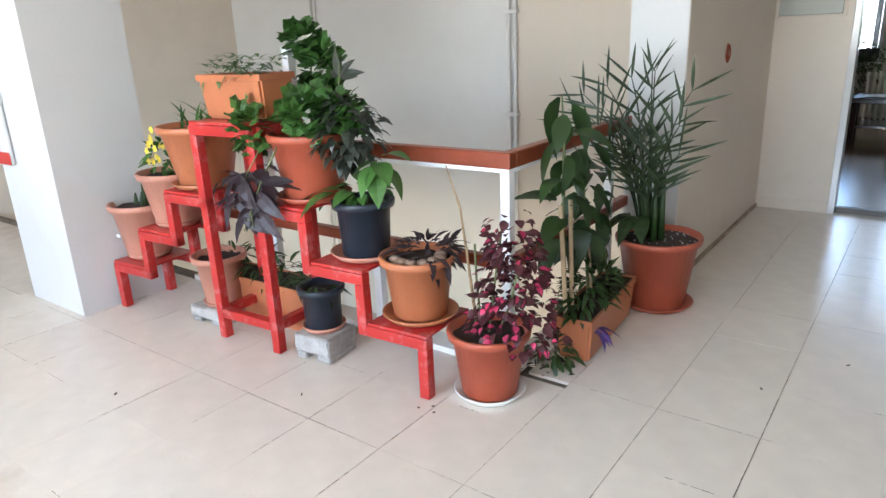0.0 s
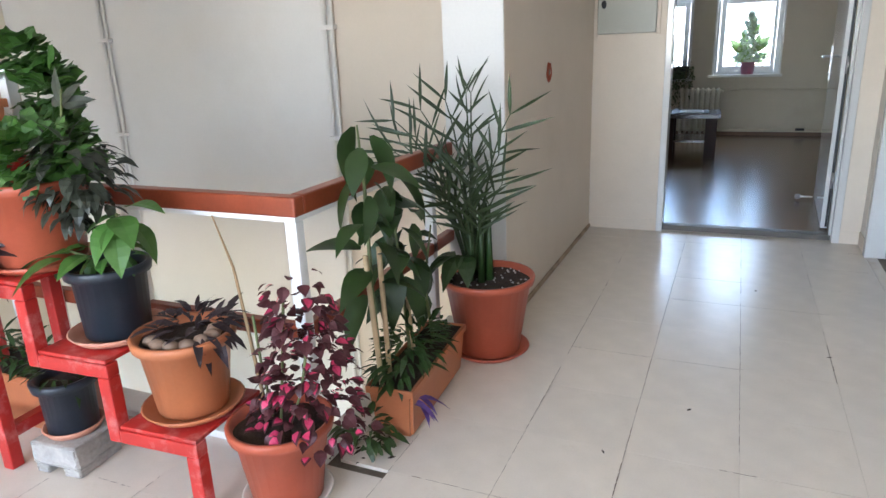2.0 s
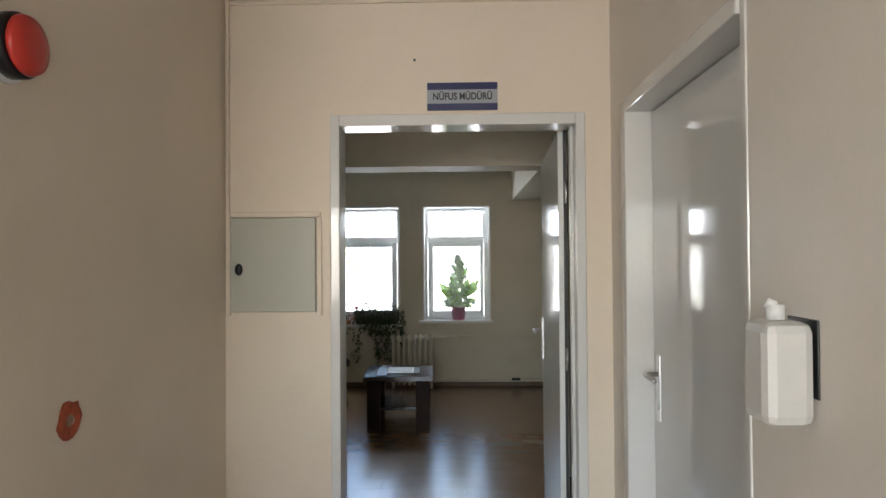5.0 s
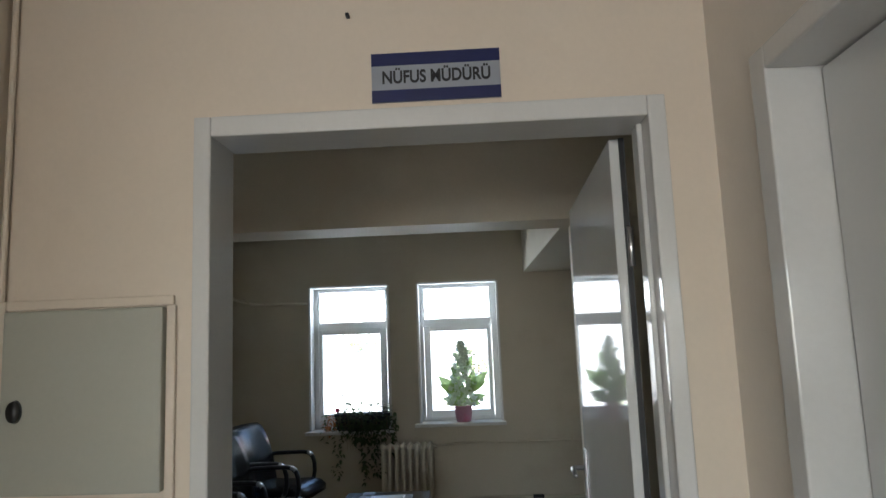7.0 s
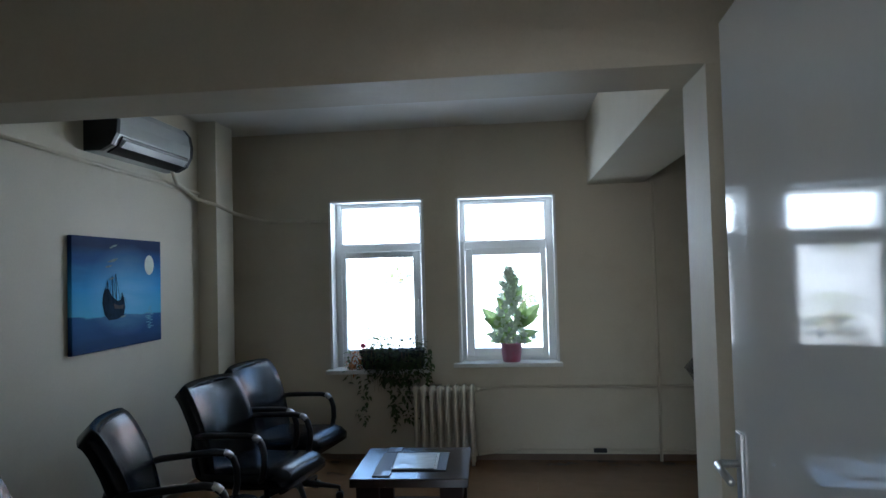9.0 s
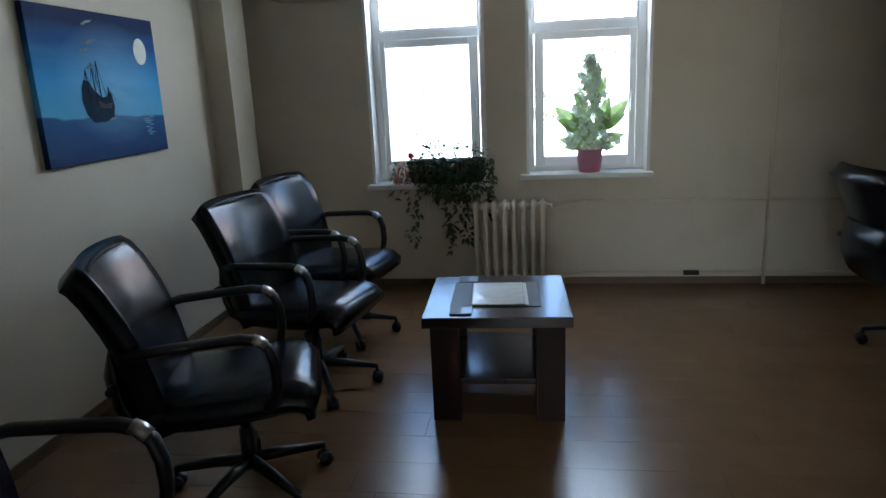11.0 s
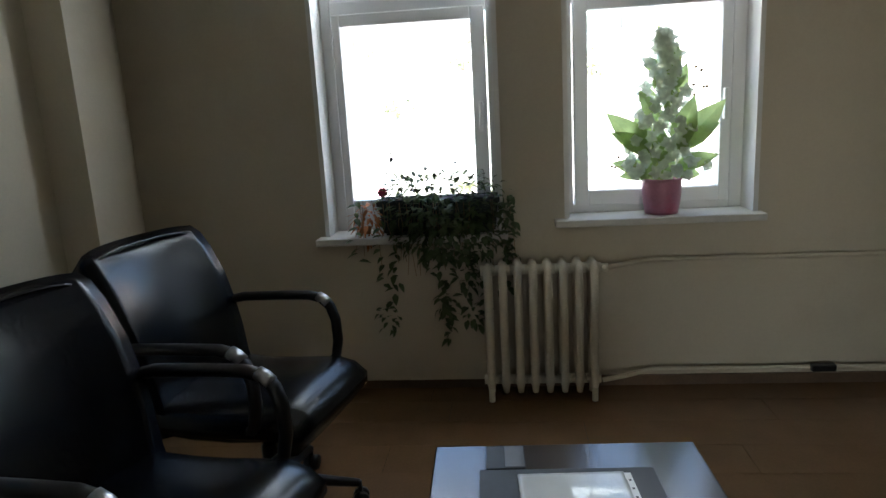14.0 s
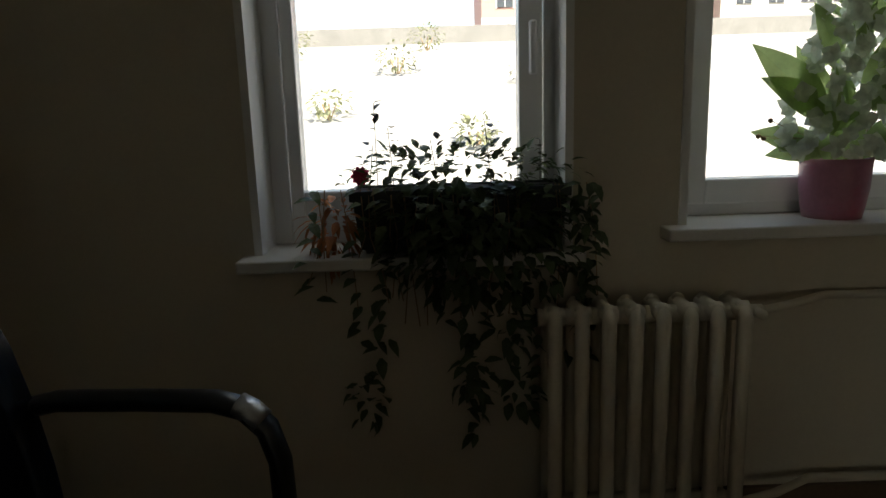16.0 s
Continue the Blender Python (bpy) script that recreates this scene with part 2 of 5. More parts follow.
# office
RX0, RX1, RY0, RY1, ZR = -2.03, 4.0, 5.075, 9.83, 2.69
structure("floor_office", boxes((RX0, RX1, 5.03, RY1, -0.2, ZF - 0.006)), GROUT, "dark underlay of the laminate floor", "floor")
structure("wall_office_left", boxes((RX0 - 0.2, RX0, 5.075, 10.2, 0, ZR)), PLASTER_ROOM, "beige plastered office wall", "wall")
# right wall is out of view; its distance is chosen to lessen bounced light
structure("wall_office_right", boxes((RX1, RX1 + 0.2, 5.075, 10.2, 0, ZR)), PLASTER_ROOM, "beige plastered office wall", "wall")
structure("wall_office_front", boxes((RX0, -0.97, 4.97, 5.075, 0, ZR), (XR + 0.2, RX1, 4.97, 5.075, 0, ZR)), PLASTER_ROOM, "beige plastered office wall", "wall")
WL, WR, WT = (-1.178, -0.415), (-0.13, 0.637), 2.11
WB1, WB2 = 0.748, 0.79  # the two sills lie at slightly different heights
structure("wall_windows", boxes((RX0, WL[0], RY1, 10.2, 0, ZR), (WL[1], WR[0], RY1, 10.2, 0, ZR), (WR[1], RX1, RY1, 10.2, 0, ZR), (WL[0], WL[1], RY1, 10.2, 0, WB1), (WR[0], WR[1], RY1, 10.2, 0, WB2), (WL[0], WL[1], RY1, 10.2, WT, ZR), (WR[0], WR[1], RY1, 10.2, WT, ZR)), PLASTER_ROOM, "beige plastered outer wall with two windows", "wall")
structure("ceiling_office", boxes((RX0 - 0.2, RX1 + 0.2, 5.06, 10.2, ZR, ZR + 0.2)), CEILING, "off-white painted ceiling", "ceiling")
structure("beam_cross", boxes((RX0, RX1, 6.64, 6.92, 2.135, ZR)), PLASTER_ROOM, "plastered concrete cross beam", "beam")
structure("pillar_office", boxes((0.905, 1.33, 6.645, 6.915, ZF, 2.135)), PLASTER_ROOM, "plastered concrete pillar under the beam", "pillar")
structure("beam_long", boxes((0.9, 1.33, 6.92, RY1, 2.175, ZR)), PLASTER_ROOM, "plastered concrete beam", "beam")
structure("pilaster_office", boxes((RX0, -1.885, 9.27, 9.56, ZF, ZR)), PLASTER_ROOM, "plastered corner pilaster", "pillar")

# ---- trim, doors, windows ----
MARBLE = mat("white_marble", (0.72, 0.70, 0.66), 0.3, var=0.1, scale=5, bump=0.01)


def pot_profile(r0, r1, h, t=0.008, rim=0.03):
    return [(0, 0.004), (r0 * 0.96, 0.0), (r0, 0.006), (r1 - 0.012, h - rim), (r1 + 0.004, h - rim), (r1 + 0.008, h - 0.006), (r1 + 0.004, h), (r1 - t, h - 0.002), (r1 - t - 0.008, h - 0.035), (0.0, h - 0.035)]


def door_frame(name, rows, label):
    return structure(name, boxes(*rows, bev=0.004), FRAME_WHITE, label, "door frame")


door_frame("door_1_frame", [(-0.247, -0.207, YE - 0.018, 5.085, 0, 2.118), (0.79, 0.83, YE - 0.018, 5.085, 0, 2.118), (-0.207, 0.79, YE - 0.018, 5.085, 2.07, 2.118), (0.777, 0.79, 4.99, 5.04, 0.03, 2.07)], "white painted wooden door frame of the office")
structure("threshold", boxes((-0.207, 0.79, 4.99, 5.06, -0.01, ZF + 0.006), bev=0.004), mat("threshold_metal", (0.12, 0.11, 0.1), 0.5, 0.6, bump=0.01), "dark worn threshold strip", "threshold")


def lever_handle(parent, x, y, z, nx, along):
    """A long plate with a lever, on a face whose outward side is nx along x; along: the way the lever points in y."""
    part("handle_plate", boxes((min(x, x + nx * 0.008), max(x, x + nx * 0.008), y - 0.02, y + 0.02, z - 0.17, z + 0.07), bev=0.003), CHROME, parent, "chrome handle plate")
    bm = bmesh.new()
    tube(bm, [(x, y, z), (x + nx * 0.045, y, z), (x + nx * 0.055, y + along * 0.012, z), (x + nx * 0.055, y + along * 0.12, z - 0.004)], 0.009, 8)
    part("lever", bm, CHROME, parent, "chrome door lever", True)
    part("lock_cylinder", lathe([(0, -0.008), (0.009, -0.008), (0.009, 0.01), (0, 0.01)], 12), CHROME, parent).matrix_basis = pose(x + nx * 0.006, y, z - 0.12, 0, 90, 0)


door = thing("door", "open glossy white painted wooden door with chrome lever handle", "door", kind="structure")
door.name = "door_1"
door.matrix_basis = pose(0.785, 5.145, 0, 0, 0, -2.7)
part("door_leaf", boxes((-0.04, 0.0, 0.0, 1.0, ZF + 0.008, 2.08), bev=0.003), DOOR_WHITE, door)
lever_handle(door, -0.04, 0.952, 1.08, -1, -1)
for zz in (0.35, 1.05, 1.8):
    bm = bmesh.new()
    tube(bm, [(-0.004, -0.008, zz - 0.05), (-0.004, -0.008, zz + 0.05)], 0.008, 8)
    part("hinge", bm, CHROME, door, "", True)
# black strip paints the shade of the open gap between leaf and frame
part("hinge_gap_strip", boxes((-0.016, -0.003, -0.006, -0.0005, 0.05, 2.08)), BLACK_INK, door, "black strip standing in for the shaded gap on the hinge side")
stop = thing("door_stop", "small white rubber door stop on the laminate floor", "door stop", (0.70, 6.0, ZF))
bm = bmesh.new()
tube(bm, [(0.07, 0, 0.03), (-0.02, 0, 0.03)], 0.007, 10)
part("rod", bm, WHITE_METAL, stop, "", True)
part("bumper", lathe([(0, -0.018), (0.016, -0.018), (0.02, 0), (0.016, 0.018), (0, 0.018)], 14), GREY_SIGN, stop, "", True).matrix_basis = pose(-0.03, 0, 0.03, 0, 90, 0)

door_frame("door_2_frame", [(XR - 0.014, XR + 0.14, 4.66, 4.722, 0, 2.102), (XR - 0.004, XR + 0.14, 3.63, 3.66, 0, 2.102), (XR - 0.014, XR + 0.14, 3.66, 4.66, 2.055, 2.102)], "white painted frame of a closed side door")
door2 = thing("door", "closed glossy white side door with chrome lever handle", "door", kind="structure")
door2.name = "door_2"
part("door_leaf", boxes((XR + 0.085, XR + 0.125, 3.664, 4.655, 0.015, 2.05), bev=0.003), DOOR_WHITE, door2)
lever_handle(door2, XR + 0.085, 4.585, 1.08, -1, -1)
structure("door_2_sill", boxes((XR - 0.002, XR + 0.05, 3.66, 4.66, -0.01, 0.004)), TILE, "pale stone threshold of the side door", "threshold")
# shade of the gap under the leaf, put in as a dark strip
structure("door_2_gap", boxes((XR + 0.05, XR + 0.14, 3.66, 4.66, -0.01, 0.003)), GROUT, "dark strip standing in for the shaded gap under the side door", "threshold")
structure("wall_behind_side_door", boxes((XR + 0.2, XR + 0.26, 3.4, 4.95, 0, ZC)), PLASTER_PALE, "plain wall closing the side doorway", "wall")

# skirting: low painted bands, a little proud of the plaster
structure("skirting_strip", boxes((XL, XL + 0.012, 3.13, YE - 0.01, 0, 0.022), (XR - 0.012, XR - 0.007, -3.4, 3.62, 0, 0.012)), mat("worn_brown_strip", (0.36, 0.27, 0.18), 0.75, var=0.45, scale=9, bump=0.03), "worn brown strip along the wall foot", "baseboard")
structure("baseboard_corridor", boxes((XL, -0.247, YE - 0.008, YE, 0, 0.075), (0.83, XR, YE - 0.008, YE, 0, 0.075), (XR - 0.006, XR, -3.4, 3.628, 0, 0.08), (XR - 0.006, XR, 4.724, YE, 0, 0.08)), PLASTER_BEIGE, "beige painted low plinth band", "baseboard")
structure("baseboard_office", boxes((RX0, -1.19, RY1 - 0.014, RY1, ZF, ZF + 0.045), (-1.19, RX1, RY1 - 0.014, RY1, ZF, ZF + 0.045), (RX0, RX0 + 0.014, RY0, 9.27, ZF, ZF + 0.045), (-1.885, -1.871, 9.27, 9.56, ZF, ZF + 0.045), (RX0 + 0.014, -1.871, 9.256, 9.27, ZF, ZF + 0.045)), mat("dark_skirting", (0.13, 0.08, 0.045), 0.5, var=0.3, scale=6, bump=0.02), "brown wooden skirting board", "baseboard")

# electrical cabinet on the end wall
cab = thing("electric_cabinet", "grey-green painted steel fuse cabinet set into the wall", "fuse box")
part("niche_trim", boxes((-0.695, -0.675, YE - 0.012, YE, 1.27, 1.71), (-0.675, -0.29, YE - 0.012, YE, 1.688, 1.71), (-0.305, -0.285, YE - 0.012, YE, 1.27, 1.688), bev=0.003), PLASTER_BEIGE, cab)
part("cabinet_door", boxes((-0.672, -0.31, YE - 0.022, YE + 0.02, 1.285, 1.685), bev=0.004), STEEL_GREY, cab)
part("lock", lathe([(0, 0), (0.016, 0), (0.014, 0.012), (0, 0.012)], 16), BLACK_PLASTIC, cab, "black lock", True).matrix_basis = pose(-0.635, YE - 0.022, 1.466, 90, 0, 0) @ Matrix.Diagonal((1, 1.6, 1, 1))

bm = bmesh.new()
tube(bm, [(-0.685, YE - 0.012, 1.71), (-0.685, YE - 0.012, ZC)], 0.007, 8)
box(bm, -0.69, 0.9, YE - 0.012, YE, 2.597, 2.604)
cable = tagged(part("cable_duct", bm, PLASTER_BEIGE), "painted-over cable running up the wall corner", "cable")

# name plate
sign = thing("door_sign", "blue and grey office name plate above the doorway", "sign")
part("plate", boxes((0.167, 0.465, YE - 0.006, YE - 0.001, 2.134, 2.252)), GREY_SIGN, sign)
part("band", boxes((0.167, 0.465, YE - 0.0075, YE - 0.006, 2.222, 2.252)), BLUE_SIGN, sign, "dark blue band")
part("band", boxes((0.167, 0.465, YE - 0.0075, YE - 0.006, 2.134, 2.163)), BLUE_SIGN, sign, "dark blue band")


def lettering(text, size, at, rot, material, parent, width=None):
    cu = bpy.data.curves.new("lettering", "FONT")
    cu.body, cu.size, cu.extrude, cu.offset, cu.align_x, cu.align_y = text, size, 0.0006, 0.0011, "CENTER", "CENTER"
    tmp = new("lettering_tmp", cu)
    bpy.context.view_layer.update()
    me = bpy.data.meshes.new_from_object(tmp.evaluated_get(bpy.context.evaluated_depsgraph_get()))
    bpy.data.objects.remove(tmp)
    bpy.data.curves.remove(cu)
    me.materials.clear()
    me.materials.append(material)
    ob = new("lettering", me)
    ob.parent = parent
    ob.matrix_basis = pose(*at, *rot)
    if width:
        xs = [v.co.x for v in me.vertices]
        k = width / (max(xs) - min(xs))
        for v in me.vertices:
            v.co.x *= k
    return ob


lettering("N\u00dcFUS M\u00dcD\u00dcR\u00dc", 0.042, (0.317, YE - 0.0068, 2.192), (90, 0, 0), BLACK_INK, sign, 0.25)

# soap dispenser, bell, hole, nail
SOAP_WHITE = mat("aged_white_plastic", (0.56, 0.55, 0.53), 0.4, var=0.06, scale=10, bump=0.01)
soap = thing("soap_dispenser", "white plastic liquid dispenser on the pale wall", "dispenser")
part("housing", boxes((XR - 0.095, XR - 0.004, 3.352, 3.455, 1.20, 1.388), bev=0.02), SOAP_WHITE, soap)
part("back_plate", boxes((XR - 0.004, XR, 3.351, 3.46, 1.25, 1.392), bev=0.0015), BLACK_PLASTIC, soap, "black edge of the back plate")
bm = bmesh.new()
tube(bm, [(XR - 0.045, 3.42, 1.385), (XR - 0.045, 3.42, 1.415)], 0.016, 10)
tube(bm, [(XR - 0.045, 3.42, 1.412), (XR - 0.06, 3.425, 1.42)], 0.01, 8)
part("pump", bm, WHITE_METAL, soap, "white pump top", True)
RED_PLASTIC = mat("red_plastic", (0.45, 0.03, 0.02), 0.35, var=0.1, bump=0.01)
bell = thing("alarm_bell", "round red and black fire alarm bell on the wall", "alarm bell", (XL, 3.592, 1.985), rz=90)
part("wall_plate", lathe([(0, 0), (0.08, 0), (0.078, 0.006), (0, 0.006)], 26), WHITE_METAL, bell, "chipped white wall plate", True).matrix_basis = pose(-0.004, 0, -0.004, 90, 0, 0)
part("base", lathe([(0, 0), (0.073, 0), (0.073, 0.036), (0.068, 0.04), (0, 0.04)], 26), BLACK_PLASTIC, bell, "black base", True).matrix_basis = pose(0, 0, 0, 90, 0, 0)
part("gong", lathe([(0.06, 0.039), (0.068, 0.046), (0.064, 0.058), (0.035, 0.066), (0, 0.067)], 26), RED_PLASTIC, bell, "red domed gong", True).matrix_basis = pose(0, 0, 0, 90, 0, 0)
scar = thing("wall_hole", "round hole with broken orange-red edge in plaster", "wall damage", (XL, 3.827, 1.1), rz=90)
bm = lathe([(0.012, 0.004), (0.03, 0.006), (0.037, 0.001), (0.04, 0.0005)], 15)
for v in bm.verts:
    v.co.x *= 1.3 + random.uniform(-0.2, 0.2)
    v.co.y *= 1.25 + random.uniform(-0.15, 0.2)
part("broken_rim", bm, mat("raw_brick", (0.34, 0.07, 0.03), 0.9, var=0.4, scale=60, bump=0.08), scar).matrix_basis = pose(0, 0, 0, 90, 0, 0)
part("hollow", lathe([(0, 0.003), (0.016, 0.003), (0.017, 0.001)], 12), mat("hole_dark", (0.25, 0.16, 0.11), 0.9, var=0.3, scale=50, bump=0.05), scar).matrix_basis = pose(0, 0, 0, 90, 0, 0)
nail = tagged(part("nail", boxes((0.11, 0.119, YE - 0.02, YE, 2.346, 2.353), bev=0.002), BLACK_INK), "small dark nail in the plaster", "nail")

# windows
GLASS = bpy.data.materials.new("window_glass")
GLASS.use_nodes = True
gb = GLASS.node_tree.nodes["Principled BSDF"]
gb.inputs["Transmission Weight"].default_value, gb.inputs["Roughness"].default_value, gb.inputs["IOR"].default_value = 1.0, 0.0, 1.05
gb.inputs["Base Color"].default_value = (0.97, 0.98, 0.98, 1)


def window(name, x0, x1, lx0, lx1, ux0, ux1, sill0, sill1, WB, out):
    w = thing(name, "white plastic window with small upper light and opening sash", "window", kind="structure")
    y0, y1 = 9.975, 10.035
    zt, zu1, zu0, zl1, zl0 = WT, 2.066, 1.766, 1.648, 0.888
    part("window_frame", boxes((x0, ux0 - 0.012, y0, y1, WB, zt), (ux1 + 0.012, x1, y0, y1, WB, zt), (ux0 - 0.012, ux1 + 0.012, y0, y1, zu1 + 0.01, zt), (ux0 - 0.012, ux1 + 0.012, y0, y1, 1.685, 1.755), (ux0 - 0.012, ux1 + 0.012, y0, y1, WB, 0.83), bev=0.004), PVC, w)
    part("upper_bead", boxes((ux0 - 0.014, ux0, y0 + 0.006, y1 - 0.01, zu0 - 0.012, zu1 + 0.012), (ux1, ux1 + 0.014, y0 + 0.006, y1 - 0.01, zu0 - 0.012, zu1 + 0.012), (ux0, ux1, y0 + 0.006, y1 - 0.01, zu1, zu1 + 0.012), (ux0, ux1, y0 + 0.006, y1 - 0.01, zu0 - 0.012, zu0)), PVC, w)
    sash = part("sash", boxes((ux0 - 0.006, lx0, y0 - 0.018, y1 - 0.01, 0.822, 1.70), (lx1, ux1 + 0.006, y0 - 0.018, y1 - 0.01, 0.822, 1.70), (lx0, lx1, y0 - 0.018, y1 - 0.01, zl1, 1.70), (lx0, lx1, y0 - 0.018, y1 - 0.01, 0.822, zl0), bev=0.005), PVC, w)
    part("sash_handle", boxes((ux1 - 0.03, ux1 - 0.012, y0 - 0.05, y0 - 0.018, 1.17, 1.30), bev=0.005), PVC, sash)
    for a, b, c, d, yy in ((ux0, ux1, zu0, zu1, 10.0), (lx0, lx1, zl0, zl1, 9.992)):
        g = part("pane", boxes((a, b, yy, yy + 0.004, c, d)), GLASS, w)
        g.visible_shadow = False
    part("window_sill", boxes((sill0, sill1, RY1 - out, RY1 + 0.145, WB - 0.03, WB + 0.001), bev=0.005), MARBLE, w, "white marble sill with worn front edge")
    part("reveal_trim", boxes((x0 - 0.012, x0 + 0.008, RY1 - 0.006, 9.974, WB, WT), (x1 - 0.008, x1 + 0.012, RY1 - 0.006, 9.974, WB, WT), (x0 + 0.008, x1 - 0.008, RY1 - 0.006, 9.974, WT - 0.008, WT + 0.012)), WHITE_PAINT, w)
    part("outer_sill", boxes((x0, x1, 10.035, 10.26, WB - 0.03, WB + 0.02)), MARBLE, w)
    return w


window("window_1", WL[0], WL[1], -1.084, -0.517, -1.113, -0.462, -1.218, -0.385, WB1, 0.08)
window("window_2", WR[0], WR[1], -0.024, 0.527, -0.078, 0.564, -0.185, 0.668, WB2, 0.065)


# ---- stairwell: railing, pipes, stairs ----
rail = thing("stair_railing", "red-brown handrails on white metal posts round the stairwell", "railing")
RXC, RYC = -0.968, 1.962
for z0, z1, th in ((0.781, 0.841, 0.05), (0.39, 0.44, 0.04)):
    part("handrail", boxes((-3.0, RXC + th / 2, RYC - th / 2, RYC + th / 2, z0, z1), (RXC - th / 2, RXC + th / 2, RYC + th / 2, 3.112, z0, z1), bev=0.006), RAIL_WOOD, rail, "varnished red-brown wooden rail")
part("under_rail", boxes((-3.0, RXC + 0.018, RYC - 0.018, RYC + 0.018, 0.766, 0.781), (RXC - 0.018, RXC + 0.018, RYC + 0.018, 3.112, 0.766, 0.781)), WHITE_METAL, rail)
for px, py, top in ((RXC, RYC, 0.766), (-1.63, RYC, 0.766), (-2.31, RYC, 0.766), (-2.025, RYC - 0.048, 1.235), (RXC, 2.9, 0.766)):
    part("post", boxes((px - 0.02, px + 0.02, py - 0.02, py + 0.02, 0.0, top), bev=0.003), WHITE_METAL, rail, "white painted square post")
structure("stair_kerb", boxes((-3.0, -0.90, 1.90, 2.02, -0.012, 0.025), (-0.995, -0.87, 2.02, 3.11, -0.012, 0.012), bev=0.004), MARBLE, "pale stone edging of the stairwell", "kerb")
for i in range(7):
    structure("stair_step", boxes((-4.9, -3.5, 2.1 + i * 0.29, 2.1 + (i + 1) * 0.29, -0.9 - 0.175 * i - 0.175, -0.9 - 0.175 * i)), MARBLE, "pale stone stair step", "step")
for x in (-2.6, -4.86):
    p = thing("heating_pipe", "pair of painted vertical heating pipes with clamps", "pipe", (x, 4.72, 0), group="stairwell pipes")
    for dx, r in ((0, 0.017), (0.06, 0.013)):
        bm = bmesh.new()
        tube(bm, [(dx, 0, -3.2), (dx, 0, ZC)], r, 10)
        part("riser", bm, PLASTER_PALE, p, "", True)
    for zz in (0.62, 1.42, 2.2):
        part("clamp", boxes((-0.03, 0.085, -0.03, 0.03, zz - 0.015, zz + 0.015), bev=0.004), PLASTER_PALE, p)
ext = thing("notice_board", "white notice board with red top and bottom bands on the pillar", "notice", (-3.368, 1.278, 1.03))
part("board", boxes((-0.18, 0.0, -0.022, 0, -0.30, 0.38), bev=0.008), SOAP_WHITE, ext)
part("band", boxes((-0.18, 0.001, -0.025, -0.0225, 0.25, 0.378), bev=0.001), RED_PLASTIC, ext, "red band")
part("band", boxes((-0.18, 0.001, -0.025, -0.0225, -0.298, -0.235), bev=0.001), RED_PLASTIC, ext, "red band")
for k in range(6):
    part("text_line", boxes((-0.16, -0.03 - 0.018 * (k % 3), -0.0245, -0.0225, 0.15 - k * 0.06, 0.165 - k * 0.06)), GREY_SIGN, ext)


# ---- plants ----
def leaf(bm, base, way, up, length, width, droop=0.3, n=4, fold=0.15, cup=0.0):
    """One leaf blade with a folded midrib, pointed at both ends."""
    base, d, u = Vector(base), Vector(way).normalized(), Vector(up)
    side = d.cross(u)
    side = side.normalized() if side.length > 1e-4 else d.orthogonal().normalized()
    u = side.cross(d).normalized()
    rows = []
    for i in range(n + 1):
        s = i / n
        p = base + d * (length * s * (1 - 0.18 * droop * s)) - u * (length * droop * s * s)
        w = width * 0.5 * math.sin(math.pi * min(1.0, 0.04 + 0.96 * s) ** 0.8) if i < n else 0.0
        if w < 1e-4:
            rows.append([bm.verts.new(p)])
        else:
            rows.append([bm.verts.new(p - side * w + u * w * fold), bm.verts.new(p), bm.verts.new(p + side * w + u * w * fold)])
    for a, b in zip(rows, rows[1:]):
        if len(a) == 3 and len(b) == 3:
            bm.faces.new((a[0], a[1], b[1], b[0])), bm.faces.new((a[1], a[2], b[2], b[1]))
        elif len(b) == 1 and len(a) == 3:
            bm.faces.new((a[0], a[1], b[0])), bm.faces.new((a[1], a[2], b[0]))
        elif len(a) == 1 and len(b) == 3:
            bm.faces.new((a[0], b[1], b[0])), bm.faces.new((a[0], b[2], b[1]))


def lobed_leaf(bm, base, way, up, size):
    """A five-lobed leaf, cupped a little."""
    d, u = Vector(way).normalized(), Vector(up)
    side = d.cross(u)
    side = side.normalized() if side.length > 1e-4 else d.orthogonal().normalized()
    u = side.cross(d).normalized()
    c = Vector(base) + d * size * 0.3
    mid = bm.verts.new(c)
    ring = []
    for k in range(10):
        a = math.pi + (k + 0.5) * 0.2 * math.pi
        r = size * (0.62 if k % 2 else 0.46) * random.uniform(0.88, 1.1)
        ring.append(bm.verts.new(c + d * math.cos(a) * r + side * math.sin(a) * r - u * size * random.uniform(0.02, 0.2)))
    for k in range(10):
        bm.faces.new((mid, ring[k], ring[(k + 1) % 10]))


def see_through(m, share):
    """Lets part of the light through a thin leaf or petal."""
    n, l = m.node_tree.nodes, m.node_tree.links
    b, out = n["Principled BSDF"], n["Material Output"]
    tr, mx = n.new("ShaderNodeBsdfTranslucent"), n.new("ShaderNodeMixShader")
    mx.inputs[0].default_value = share
    l.new(b.inputs["Base Color"].links[0].from_socket, tr.inputs["Color"])
    l.new(b.outputs[0], mx.inputs[1]), l.new(tr.outputs[0], mx.inputs[2]), l.new(mx.outputs[0], out.inputs["Surface"])
    return m


def leaf_mat(name, rgb, rough=0.4, var=0.25, rand=0.5, glow=0.25):
    m = mat(name, rgb, rough, var=var, scale=18, bump=0.01, rand=rand)
    return see_through(m, glow)


